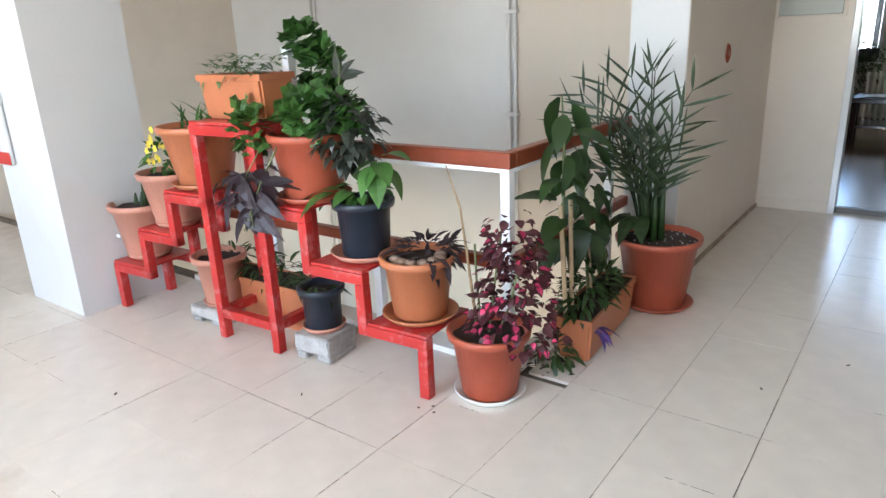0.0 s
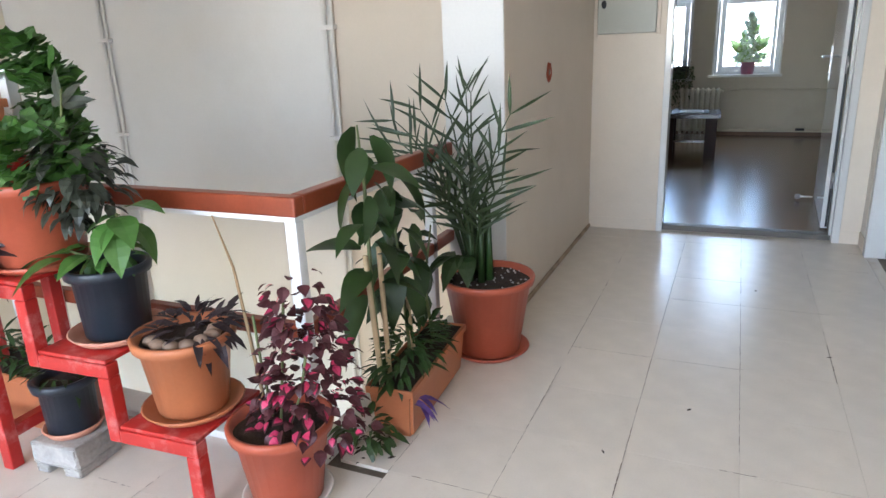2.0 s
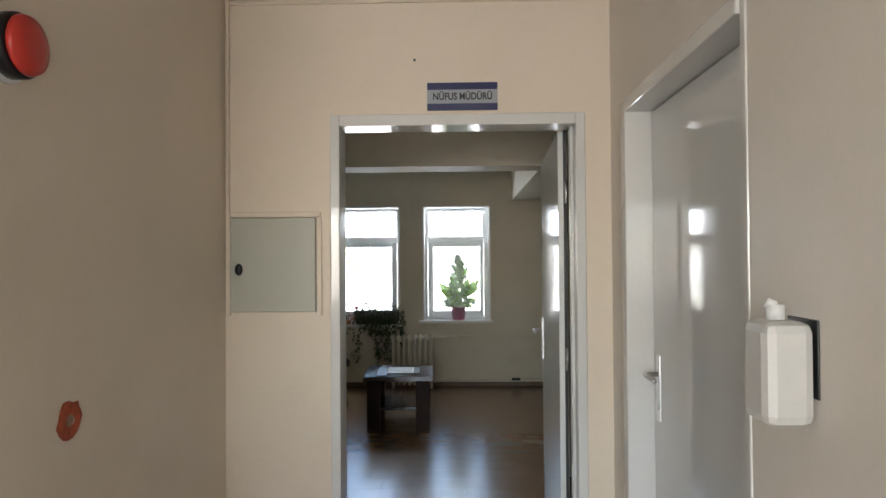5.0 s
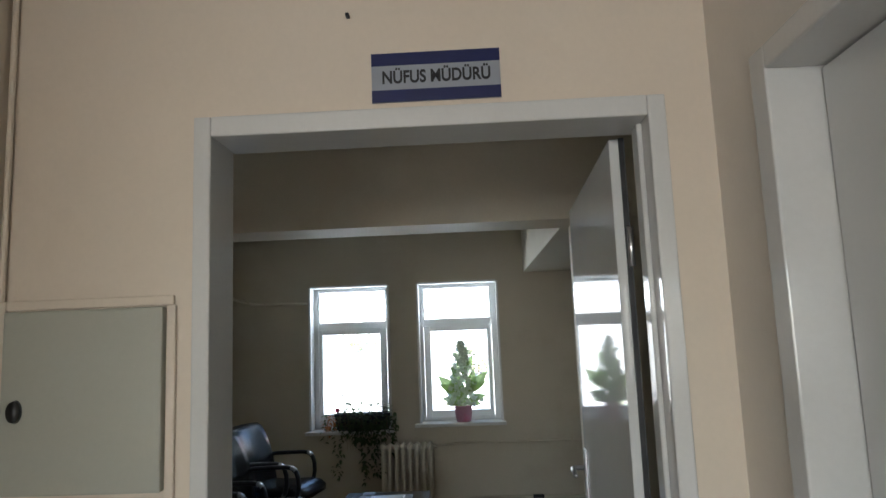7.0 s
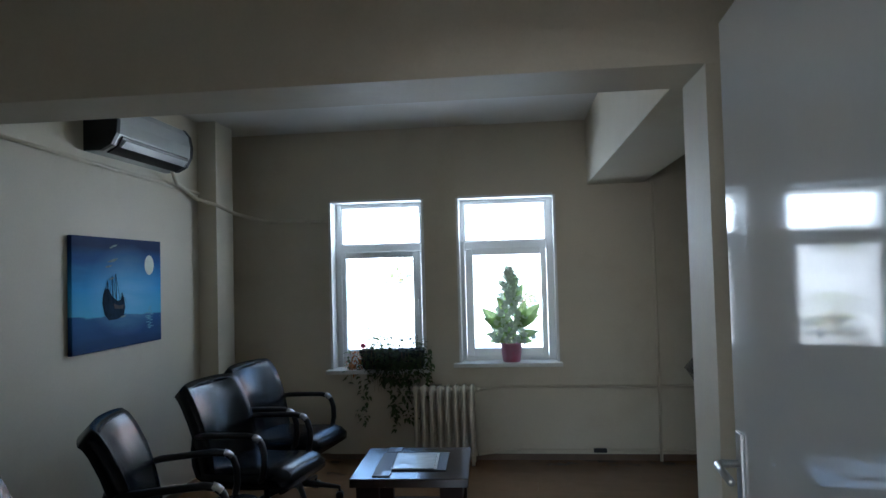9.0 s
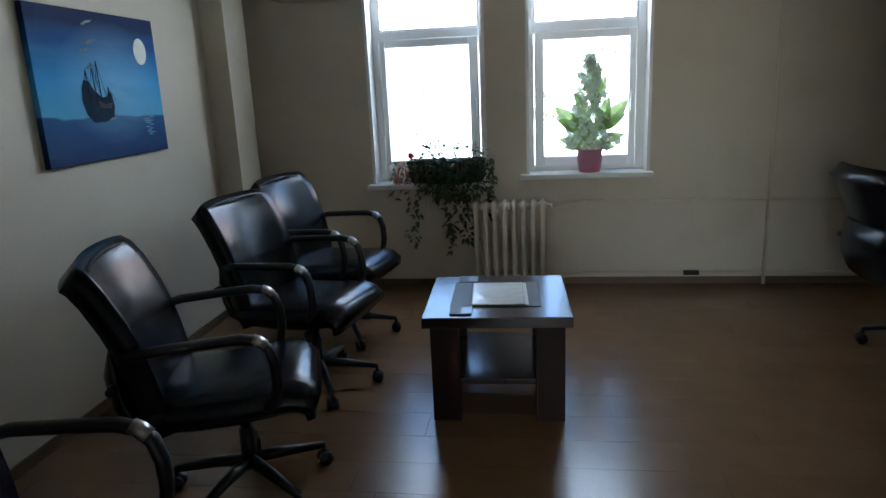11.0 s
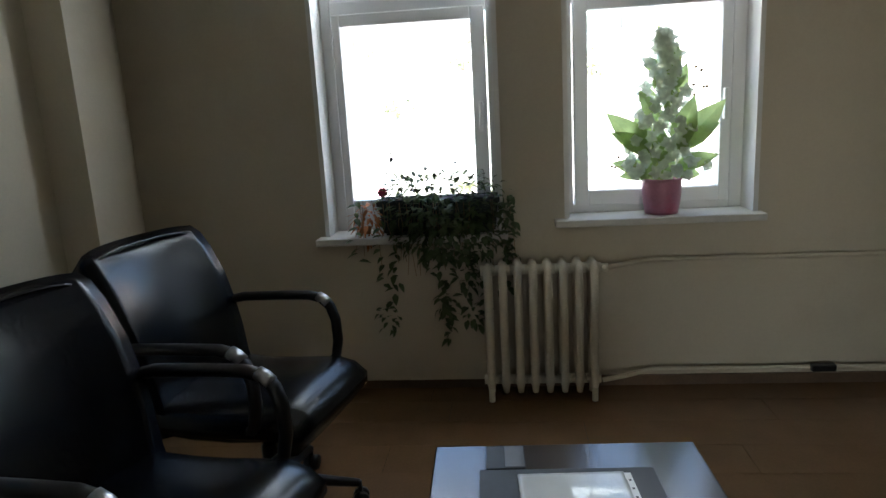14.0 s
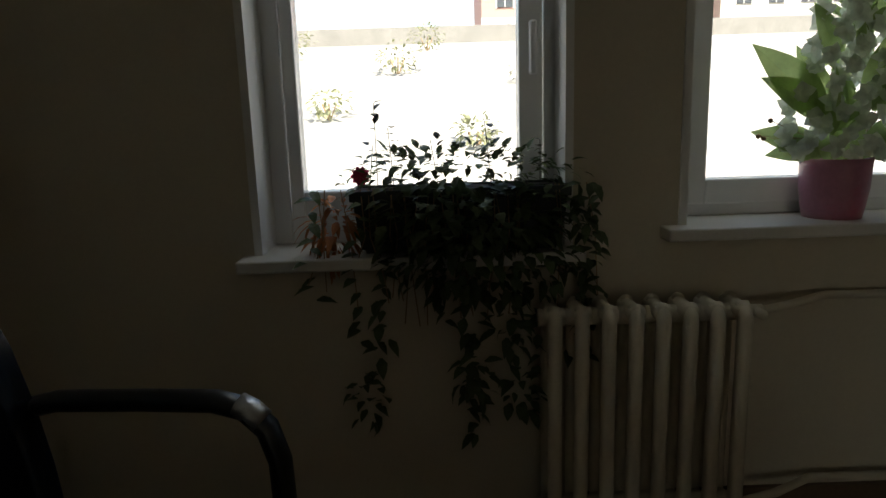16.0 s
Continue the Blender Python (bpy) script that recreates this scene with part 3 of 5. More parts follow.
GREEN = leaf_mat("fresh_green_leaf", (0.042, 0.098, 0.018))
GREEN_DARK = leaf_mat("dark_green_leaf", (0.017, 0.036, 0.007), 0.44, glow=0.12)
GREEN_PALM = leaf_mat("palm_green", (0.018, 0.03, 0.009), 0.42, glow=0.15)
GREEN_PALE = leaf_mat("pale_variegated_leaf", (0.08, 0.125, 0.045))
PURPLE = leaf_mat("purple_leaf", (0.028, 0.018, 0.021), 0.45)
PURPLE_GREEN = leaf_mat("bronze_leaf", (0.028, 0.032, 0.022), 0.4)
COLEUS = leaf_mat("dark_red_leaf", (0.055, 0.014, 0.017), 0.5)
COLEUS_PINK = leaf_mat("bright_pink_leaf_heart", (0.44, 0.035, 0.1), 0.5)
STEM = mat("green_stem", (0.12, 0.14, 0.05), 0.6, var=0.25, scale=20)
BARK = mat("dry_stem", (0.32, 0.22, 0.12), 0.8, var=0.3, scale=30, bump=0.04)
YELLOW = leaf_mat("yellow_petal", (0.75, 0.58, 0.06), 0.6, rand=0.1)
CREAM = leaf_mat("cream_petal", (0.66, 0.71, 0.62), 0.6, rand=0.15, glow=0.42)
STICK = mat("bamboo_stick", (0.5, 0.37, 0.22), 0.6, var=0.2, scale=20)


def rnd(a, b):
    return random.uniform(a, b)


def bush(bm, c, rad, count, length, width, droop=0.5, up=0.5, n=3, spread=1.0, lobed=False):
    """Leaves over a loose rounded mass."""
    for _ in range(count):
        v = Vector((random.gauss(0, 1), random.gauss(0, 1), random.gauss(0, 1))).normalized()
        k = rnd(0.35, 1.0) ** 0.6
        p = Vector(c) + Vector((v.x * rad[0], v.y * rad[1], v.z * rad[2])) * k
        d = Vector((v.x, v.y, v.z * 0.5 + up * rnd(-0.4, 1.0))) + Vector((rnd(-0.5, 0.5), rnd(-0.5, 0.5), rnd(-0.3, 0.3))) * spread
        L = length * rnd(0.65, 1.2)
        if lobed:
            lobed_leaf(bm, p, d, (rnd(-0.6, 0.6), rnd(-0.9, 0.2), 1), L)
            continue
        leaf(bm, p, d, (rnd(-0.3, 0.3), rnd(-0.3, 0.3), 1), L, width * L / length * rnd(0.8, 1.1), droop * rnd(0.4, 1.4), n)
    return bm


def round_pot(owner, r0, r1, h, material, label="", saucer=None, saucer_mat=None, z=0.0):
    part("pot", lathe(pot_profile(r0, r1, h)), material, owner, label, True).matrix_basis = pose(0, 0, z)
    bm = lathe([(r1 - 0.012, h - 0.03), (r1 * 0.5, h - 0.024), (0, h - 0.02)], 20)
    for v in bm.verts:
        v.co.z += rnd(-0.004, 0.008)
    part("soil", bm, SOIL, owner, "dark soil", True).matrix_basis = pose(0, 0, z)
    if saucer:
        part("saucer", lathe([(0, 0), (saucer * 0.85, 0), (saucer, 0.022), (saucer - 0.006, 0.024), (saucer * 0.83, 0.006), (0, 0.006)]), saucer_mat or material, owner, "", True).matrix_basis = pose(0, 0, z - 0.006)


def stems(bm, pts, r=0.004):
    for p in pts:
        tube(bm, p, r, 6)
    return bm


def trough(owner, L, W, H, material, label=""):
    """A rectangular window-box planter along local x."""
    bm = bmesh.new()
    box(bm, -L / 2, L / 2, -W / 2, W / 2, 0, H)
    for v in bm.verts:
        if v.co.z < 0.01:
            v.co.x *= 0.93
            v.co.y *= 0.8
    bmesh.ops.bevel(bm, geom=bm.edges[:], offset=0.01, segments=2, affect="EDGES")
    part("box", bm, material, owner, label)
    part("rim", boxes((-L / 2 - 0.004, L / 2 + 0.004, -W / 2 - 0.004, -W / 2 + 0.006, H - 0.02, H + 0.006), (-L / 2 - 0.004, L / 2 + 0.004, W / 2 - 0.004, W / 2 + 0.004, H - 0.02, H + 0.006), (-L / 2 - 0.004, -L / 2 + 0.004, -W / 2, W / 2, H - 0.02, H + 0.006), (L / 2 - 0.004, L / 2 + 0.004, -W / 2, W / 2, H - 0.02, H + 0.006), bev=0.003), material, owner)
    part("soil", boxes((-L / 2 + 0.012, L / 2 - 0.012, -W / 2 + 0.012, W / 2 - 0.012, H - 0.03, H + 0.001)), SOIL, owner, "dark soil")


# ---- the red plant stand ----
SX, SY, SROT = -2.97, 1.455, 3.2
stand = thing("plant_stand", "stepped red-painted metal plant stand with chipped enamel", "plant stand", (SX, SY, 0), rz=SROT)
B, DEP = 0.042, 0.30
STEPS = [(0.0, 0.265, 0.25), (0.265, 0.52, 0.45), (0.52, 0.77, 0.655), (0.77, 1.13, 0.962), (1.13, 1.38, 0.655), (1.38, 1.64, 0.45), (1.64, 1.91, 0.25)]
for k, (u0, u1, h) in enumerate(STEPS):
    part("tread", boxes((u0 + 0.003, u1 - 0.003, 0.004, DEP - 0.004, h - 0.014, h - 0.002), bev=0.003), RED_PAINT, stand)
    for v in (0.0, DEP - B):
        part("step_bar", boxes((u0, u1 + (B if k < 3 else 0), v, v + B, h - B - 0.015, h - 0.015), bev=0.004), RED_PAINT, stand)
for u, lo, hi in ((0.265, 0.25, 0.45), (0.52, 0.45, 0.655), (1.38, 0.45, 0.655), (1.64, 0.25, 0.45)):
    for v in (0.0, DEP - B):
        uu = u if u < 1 else u - B
        part("riser_bar", boxes((uu, uu + B, v, v + B, lo - B - 0.015, hi - B - 0.015), bev=0.004), RED_PAINT, stand)
for u, hi in ((0.0, 0.25), (0.77, 0.962), (1.13 - B + 0.02, 0.962), (1.91 - B, 0.25)):
    for v in (0.0, DEP - B):
        part("leg", boxes((u, u + B, v, v + B, 0.0, hi - B - 0.015), bev=0.004), RED_PAINT, stand)
part("stretcher", boxes((0.77 + B, 1.13 - B + 0.02, 0.0, B, 0.10, 0.14), bev=0.004), RED_PAINT, stand)
part("stretcher", boxes((0.77 + B, 1.13 - B + 0.02, DEP - B, DEP, 0.10, 0.14), bev=0.004), RED_PAINT, stand)
part("stretcher", boxes((1.13 - B + 0.02, 1.13 + 0.02, B, DEP - B, 0.10, 0.14), bev=0.004), RED_PAINT, stand)
part("stretcher", boxes((0.77, 0.77 + B, B, DEP - B, 0.10, 0.14), bev=0.004), RED_PAINT, stand)
part("top_side_bar", boxes((1.13 - B + 0.02, 1.13 + 0.02, B, DEP - B, 0.905, 0.947), bev=0.004), RED_PAINT, stand)


def on_stand(u, v, h):
    p = pose(SX, SY, 0, 0, 0, SROT) @ Vector((u, v, h))
    return (p.x, p.y, p.z)


# potted plants on the stand
pl = thing("potted_plant", "faded pink plastic pot with bare cactus-like shoots", "potted plant", on_stand(0.10, 0.15, 0.256))
round_pot(pl, 0.105, 0.155, 0.275, POT_PINK, "", 0.11)
bm = bmesh.new()
for a, b, h in ((-0.05, 0.0, 0.09), (0.0, 0.02, 0.14), (0.04, -0.02, 0.11), (0.02, 0.05, 0.16)):
    tube(bm, [(a, b, 0.2), (a + rnd(-0.01, 0.01), b, 0.22 + h * 0.5), (a + rnd(-0.02, 0.02), b, 0.22 + h)], [0.011, 0.012, 0.004], 7)
part("shoot", bm, GREEN_DARK, pl, "dark upright shoots", True)
part("chip_mark", boxes((-0.02, 0.01, -0.147, -0.140, 0.12, 0.135)), WHITE_PAINT, pl, "white paint chip")

pl = thing("potted_plant", "faded pink plastic pot with small yellow flowers", "potted plant", on_stand(0.385, 0.15, 0.456))
round_pot(pl, 0.10, 0.15, 0.25, POT_PINK, "", 0.11)
bm = bmesh.new()
bush(bm, (-0.02, -0.02, 0.31), (0.07, 0.07, 0.08), 50, 0.06, 0.028)
part("foliage", bm, GREEN, pl)
bm = bmesh.new()
for _ in range(14):
    c = Vector((rnd(-0.09, 0.03), rnd(-0.09, 0.02), rnd(0.30, 0.44)))
    for k in range(6):
        a = k * math.pi / 3
        leaf(bm, c, (math.cos(a), -0.4, math.sin(a)), (0, -1, 0), 0.022, 0.016, 0.1, 2)
part("flower", bm, YELLOW, pl, "small yellow flowers")

pl = thing("potted_plant", "orange plastic pot with a thin grassy plant", "potted plant", on_stand(0.64, 0.15, 0.664))
round_pot(pl, 0.115, 0.175, 0.265, POT_ORANGE, "", 0.15)
bm = bmesh.new()
for _ in range(22):
    a = rnd(0, 6.28)
    leaf(bm, (rnd(-0.08, 0.08), rnd(-0.08, 0.08), 0.24), (math.cos(a) * 0.5, math.sin(a) * 0.5, 1), (0, 0, 1), rnd(0.08, 0.2), 0.012, 0.4, 4)
part("foliage", bm, GREEN, pl)

pl = thing("planter_box", "orange plastic trough planter with thin trailing herbs", "planter", on_stand(0.965, 0.16, 0.963), rz=SROT)
trough(pl, 0.37, 0.18, 0.17, POT_ORANGE)
bm = bmesh.new()
for _ in range(150):
    a = rnd(0, 6.28)
    b0 = (rnd(-0.16, 0.17), rnd(-0.07, 0.07), 0.17 + rnd(0, 0.03 + 0.06 * rnd(0, 1)))
    leaf(bm, b0, (math.cos(a), math.sin(a), rnd(0.1, 1.0)), (0, 0, 1), rnd(0.03, 0.08), rnd(0.01, 0.022), 0.5, 3)
for _ in range(5):
    leaf(bm, (rnd(-0.16, 0.17), -0.085, 0.18 - rnd(0, 0.03)), (rnd(-1, 1), -0.6, rnd(-0.6, 0.3)), (0, 0, 1), rnd(0.03, 0.07), rnd(0.01, 0.022), rnd(0.3, 1.0), 3)
part("foliage", bm, GREEN_PALE, pl, "pale and green variegated leaves")

# tall leafy climber tied to the white post
pl = thing("climbing_plant", "leafy bright green climbing plant beside the white post", "plant", (-1.93, 1.84, 0.0))
part("pot", lathe(pot_profile(0.09, 0.12, 0.2)), POT_PINK, pl, "", True)
bm = bmesh.new()
tube(bm, [(0, 0, 0.15), (-0.01, 0.0, 0.5), (0.05, 0.03, 0.85), (0.03, 0.09, 1.2)], [0.01, 0.008, 0.007, 0.003], 6)
part("stem", bm, STEM, pl, "", True)
bm = bmesh.new()
bush(bm, (-0.015, 0.085, 1.262), (0.08, 0.07, 0.075), 66, 0.062, 0.05, 0.6, 0.1, lobed=True)
bush(bm, (0.08, 0.085, 1.14), (0.085, 0.07, 0.13), 110, 0.062, 0.05, 0.6, 0.1, lobed=True)
bush(bm, (0.165, 0.05, 1.0), (0.1, 0.07, 0.1), 64, 0.055, 0.05, 0.6, 0.1, lobed=True)
part("foliage", bm, GREEN, pl)

pl = thing("potted_plant", "red-brown pot overflowing with green and bronze trailing leaves", "potted plant", on_stand(1.29, 0.16, 0.664))
round_pot(pl, 0.115, 0.158, 0.255, POT_RED, "", 0.15)
bm = bmesh.new()
bush(bm, (0.08, -0.02, 0.33), (0.2, 0.14, 0.085), 200, 0.058, 0.045, 0.6, 0.3, lobed=True)
bush(bm, (-0.19, -0.13, 0.28), (0.075, 0.06, 0.1), 60, 0.055, 0.042, 0.7, 0.0, lobed=True)
part("foliage", bm, GREEN, pl)
bm = bmesh.new()
bush(bm, (0.23, -0.02, 0.27), (0.12, 0.11, 0.14), 190, 0.058, 0.036, 0.7, 0.0)
for a, L in ((0.2, 0.11), (0.9, 0.09), (1.9, 0.12), (2.8, 0.07), (0.0, 0.08)):
    leaf(bm, (0.14, 0.05, 0.46), (math.cos(a), 0.1, math.sin(a) * 0.8), (0, -1, 0.4), L, 0.035, 0.2, 4)
part("dark_foliage", bm, PURPLE_GREEN, pl, "dark bronze-green leaves")
bm = bmesh.new()
for _ in range(26):
    c = Vector((rnd(-0.27, -0.08), rnd(-0.22, -0.16), rnd(-0.08, 0.12)))
    leaf(bm, c, (rnd(-1.2, 1.2), rnd(-0.6, 0.1), rnd(-0.9, 0.35)), (0, -1, 0.5), rnd(0.10, 0.17), rnd(0.045, 0.065), 0.4, 4)
bush(bm, (-0.16, -0.19, 0.05), (0.15, 0.05, 0.13), 22, 0.1, 0.05, 0.5, -0.3)
part("hanging_foliage", bm, PURPLE, pl, "hanging purple-black leaves")
bm = bmesh.new()
stems(bm, [[(-0.1, -0.15, 0.22), (-0.16, -0.2, 0.1), (-0.14, -0.21, -0.1)], [(0.02, -0.18, 0.22), (-0.05, -0.21, 0.1), (-0.2, -0.21, -0.12)], [(0.15, 0, 0.2), (0.16, 0.02, 0.4), (0.15, 0.05, 0.5)]], 0.003)
part("stem", bm, STEM, pl, "", True)

pl = thing("potted_plant", "black nursery pot with broad green leaves", "potted plant", on_stand(1.535, 0.16, 0.462))
round_pot(pl, 0.092, 0.114, 0.215, POT_BLACK, "", 0.14, POT_PINK)
bm = bmesh.new()
for c, d, L, W in (((0.10, -0.02, 0.36), (0.8, -0.4, 0.0), 0.13, 0.08), ((0.10, 0.02, 0.38), (0.9, 0.1, 0.4), 0.12, 0.075), ((0.11, -0.04, 0.34), (0.7, -0.7, -0.6), 0.14, 0.08), ((0.10, -0.03, 0.35), (0.1, -1.0, -0.3), 0.13, 0.075), ((0.12, 0.0, 0.34), (1.0, 0.2, -0.6), 0.13, 0.075), ((0.09, 0.0, 0.36), (-0.4, -0.6, 0.1), 0.1, 0.06), ((-0.08, -0.05, 0.25), (-0.9, -0.5, 0.15), 0.18, 0.09), ((-0.1, 0, 0.24), (-1, 0.1, -0.05), 0.19, 0.09), ((-0.05, -0.1, 0.25), (-0.5, -0.9, 0.0), 0.15, 0.08), ((0, -0.05, 0.25), (0.1, -1, 0.25), 0.12, 0.07), ((-0.04, 0.05, 0.26), (-0.5, 0.4, 0.5), 0.15, 0.08), ((0.02, 0, 0.25), (0.3, 0.6, 0.6), 0.13, 0.07)):
    leaf(bm, c, d, (0, 0, 1), L, W, 0.55, 6)
bush(bm, (0.0, 0, 0.25), (0.1, 0.1, 0.03), 25, 0.07, 0.04, 0.4, 0.6)
part("foliage", bm, GREEN, pl)
bm = bmesh.new()
stems(bm, [[(0.02, 0, 0.2), (0.08, -0.01, 0.29), (0.10, -0.02, 0.37)], [(0.0, 0, 0.2), (-0.05, -0.03, 0.24), (-0.09, -0.04, 0.25)]])
part("stem", bm, STEM, pl, "", True)

pl = thing("potted_plant", "orange pot with purple leaves and pebbles on the soil", "potted plant", on_stand(1.785, 0.15, 0.262))
round_pot(pl, 0.1, 0.138, 0.235, POT_ORANGE, "", 0.145)
bm = bmesh.new()
bush(bm, (0.03, 0.02, 0.25), (0.13, 0.1, 0.05), 95, 0.075, 0.024, 0.5, 0.7)
part("foliage", bm, PURPLE, pl, "narrow purple leaves")
BROWN_STONE = mat("brown_pebble", (0.25, 0.17, 0.12), 0.7, var=0.25, scale=25, bump=0.03)
for k in range(7):
    bm = bmesh.new()
    bmesh.ops.create_icosphere(bm, subdivisions=2, radius=0.022)
    for v in bm.verts:
        v.co = Vector((v.co.x * 1.2, v.co.y, v.co.z * 0.75)) * rnd(0.93, 1.07)
    a = -2.2 + k * 0.5
    part("pebble", bm, BROWN_STONE, pl, "", True).matrix_basis = pose(math.cos(a) * 0.085, math.sin(a) * 0.085, 0.222)

# plants on the floor
def block(at, w, d, h, rz=0):
    ob = thing("concrete_block", "pale concrete paving block under a pot", "block", at, rz=rz, group="blocks under pots")
    for name, bm in (("slab", boxes((-w / 2, w / 2, -d / 2, d / 2, h * 0.3, h), bev=0.008)), ("foot", boxes((-w / 2 + 0.004, -w / 2 + 0.3 * w, -d / 2 + 0.004, d / 2 - 0.004, 0, h * 0.32), bev=0.006)), ("foot", boxes((w / 2 - 0.36 * w, w / 2 - 0.004, -d / 2 + 0.004, d / 2 - 0.004, 0, h * 0.32), bev=0.006))):
        bmesh.ops.subdivide_edges(bm, edges=bm.edges[:], cuts=3, use_grid_fill=True)
        for v in bm.verts:
            if 0.002 < v.co.z < h - 0.002:
                v.co += Vector((rnd(-1, 1), rnd(-1, 1), rnd(-0.6, 0.6))) * 0.003
        part(name, bm, CONCRETE, ob)
    return ob


block((-2.38, 1.63, 0), 0.22, 0.16, 0.08, 4)
pl = thing("potted_plant", "small faded orange pot on a concrete block", "potted plant", (-2.36, 1.655, 0.087))
round_pot(pl, 0.085, 0.12, 0.24, POT_PINK, "", 0.1)
block((-1.665, 1.64, 0), 0.18, 0.18, 0.11, 6)
pl = thing("potted_plant", "small black pot with a low plant on a concrete block", "potted plant", (-1.675, 1.65, 0.117))
round_pot(pl, 0.075, 0.092, 0.185, POT_BLACK, "", 0.092, POT_PINK)
bm = bmesh.new()
bush(bm, (0, 0, 0.2), (0.06, 0.06, 0.05), 30, 0.08, 0.02, 0.5, 0.8)
part("foliage", bm, GREEN_DARK, pl)
pl = thing("planter_box", "orange plastic trough planter with low green plants", "planter", (-2.13, 1.775, 0.0), rz=2)
trough(pl, 0.62, 0.17, 0.21, POT_ORANGE)
bm = bmesh.new()
for cx in (-0.24, -0.05, 0.12, 0.25):
    bush(bm, (cx, -0.02, 0.27), (0.09, 0.06, 0.07), 45, 0.075, 0.018, 0.5, 0.7)
part("foliage", bm, GREEN_DARK, pl)

pl = thing("potted_plant", "terracotta-red pot with pink and dark red coleus on saucer", "potted plant", (-0.915, 1.735, 0.007))
round_pot(pl, 0.1, 0.144, 0.25, POT_RED, "", 0.132, MARBLE)
bm, bp = bmesh.new(), bmesh.new()
for _ in range(430):
    a, q, h = rnd(0, 6.28), rnd(0.2, 1.0) ** 0.5, rnd(0.0, 1.0)
    rr = 0.175 * q * (1.05 - 0.6 * h)
    p = Vector((0.085 + rr * math.cos(a), 0.03 + rr * math.sin(a) * 0.9, 0.22 + 0.44 * h * rnd(0.7, 1.05)))
    d, up, L = (math.cos(a) + rnd(-0.4, 0.4), math.sin(a) + rnd(-0.4, 0.4), rnd(-0.7, 0.7)), (rnd(-0.7, 0.7), rnd(-0.7, 0.7), 1), rnd(0.026, 0.046)
    leaf(bm, p, d, up, L, L * 0.85, 0.5, 4)
    if rnd(0, 1) < 0.38 - 0.22 * h:
        n = Vector(d).normalized()
        leaf(bp, p + Vector(up) * 0.003 + n * L * 0.12, d, up, L * 0.78, L * 0.6, 0.45, 3)
part("foliage", bm, COLEUS, pl, "dark red leaves")
part("leaf_heart", bp, COLEUS_PINK, pl, "bright pink leaf centres")
bm = bmesh.new()
stems(bm, [[(0, 0, 0.22), (0.02, 0.01, 0.4), (0.06, 0.0, 0.62)], [(0.03, 0.0, 0.22), (0.1, -0.02, 0.36), (0.14, -0.03, 0.5)], [(-0.04, 0.02, 0.22), (-0.06, 0.02, 0.4), (-0.05, 0.0, 0.55)]], 0.004)
part("stem", bm, STEM, pl, "", True)
part("dry_stalk", tube(bmesh.new(), [(-0.07, 0.03, 0.22), (-0.12, 0.05, 0.5), (-0.15, 0.06, 0.66), (-0.22, 0.08, 0.80)], [0.006, 0.005, 0.004, 0.002], 6), BARK, pl, "bare grey-brown stalk", True)

# corner trough with the rubber-tree-like plants
pl = thing("planter_box", "orange trough planter with tall broad-leaved plants and stakes", "planter", (-0.785, 2.375, 0.0), rz=94)
trough(pl, 0.56, 0.16, 0.18, POT_ORANGE)
bm = bmesh.new()
bush(bm, (-0.05, 0.0, 0.24), (0.27, 0.09, 0.09), 230, 0.07, 0.022, 0.5, 0.5)
bush(bm, (-0.34, 0.06, 0.06), (0.07, 0.09, 0.06), 55, 0.06, 0.025, 0.6, 0.1)
part("low_foliage", bm, GREEN_DARK, pl)
for x0, x1 in ((-0.26, -0.24), (-0.2, -0.14), (0.02, 0.05)):
    bm = bmesh.new()
    tube(bm, [(x0, 0.03, 0.12), (x1, 0.07, 0.62 if x0 < -0.1 else 0.45)], 0.009, 7)
    part("stake", bm, STICK, pl, "pale bamboo stake", True)
bm = bmesh.new()
tube(bm, [(-0.24, 0.04, 0.15), (-0.21, 0.07, 0.5), (-0.2, 0.075, 0.85), (-0.19, 0.09, 1.02)], [0.008, 0.007, 0.006, 0.003], 7)
tube(bm, [(-0.02, 0.03, 0.15), (0.0, 0.06, 0.5), (-0.02, 0.07, 0.78)], [0.007, 0.006, 0.003], 7)
tube(bm, [(0.14, 0.0, 0.15), (0.12, 0.02, 0.4), (0.16, 0.0, 0.62)], [0.007, 0.006, 0.003], 7)
part("stem", bm, STEM, pl, "", True)
for sx, z0, z1, cnt in ((-0.2, 0.44, 1.03, 20), (-0.02, 0.42, 0.86, 20), (0.14, 0.3, 0.7, 15)):
    for k in range(cnt):
        a = k * 2.4 + rnd(-0.4, 0.4)
        h = z0 + (z1 - z0) * (k + 0.5) / cnt
        bm = bmesh.new()
        L = rnd(0.12, 0.185) * (0.8 if sx > 0.1 else 1.0)
        leaf(bm, (0, 0, 0), (math.cos(a), math.sin(a) * 0.75, rnd(-1.1, 0.35)), (rnd(-0.4, 0.4), rnd(-0.5, 0.2), 1), L * 1.1, L * rnd(0.42, 0.54), rnd(0.25, 0.8), 6)
        part("leaf", bm, GREEN_DARK, pl, "", True).matrix_basis = pose(sx + 0.035 * math.cos(a), 0.07 + 0.03 * math.sin(a), h)
bm = bmesh.new()
for k in range(9):
    leaf(bm, (-0.28 + rnd(-0.03, 0.03), -0.1, 0.16), (rnd(-0.6, 0.6), -1, rnd(-0.6, 0.3)), (0, 0, 1), rnd(0.07, 0.12), 0.02, 0.6, 4)
part("violet_leaf", bm, mat("violet_leaf", (0.10, 0.05, 0.22), 0.4, var=0.2), pl, "violet trailing leaves")

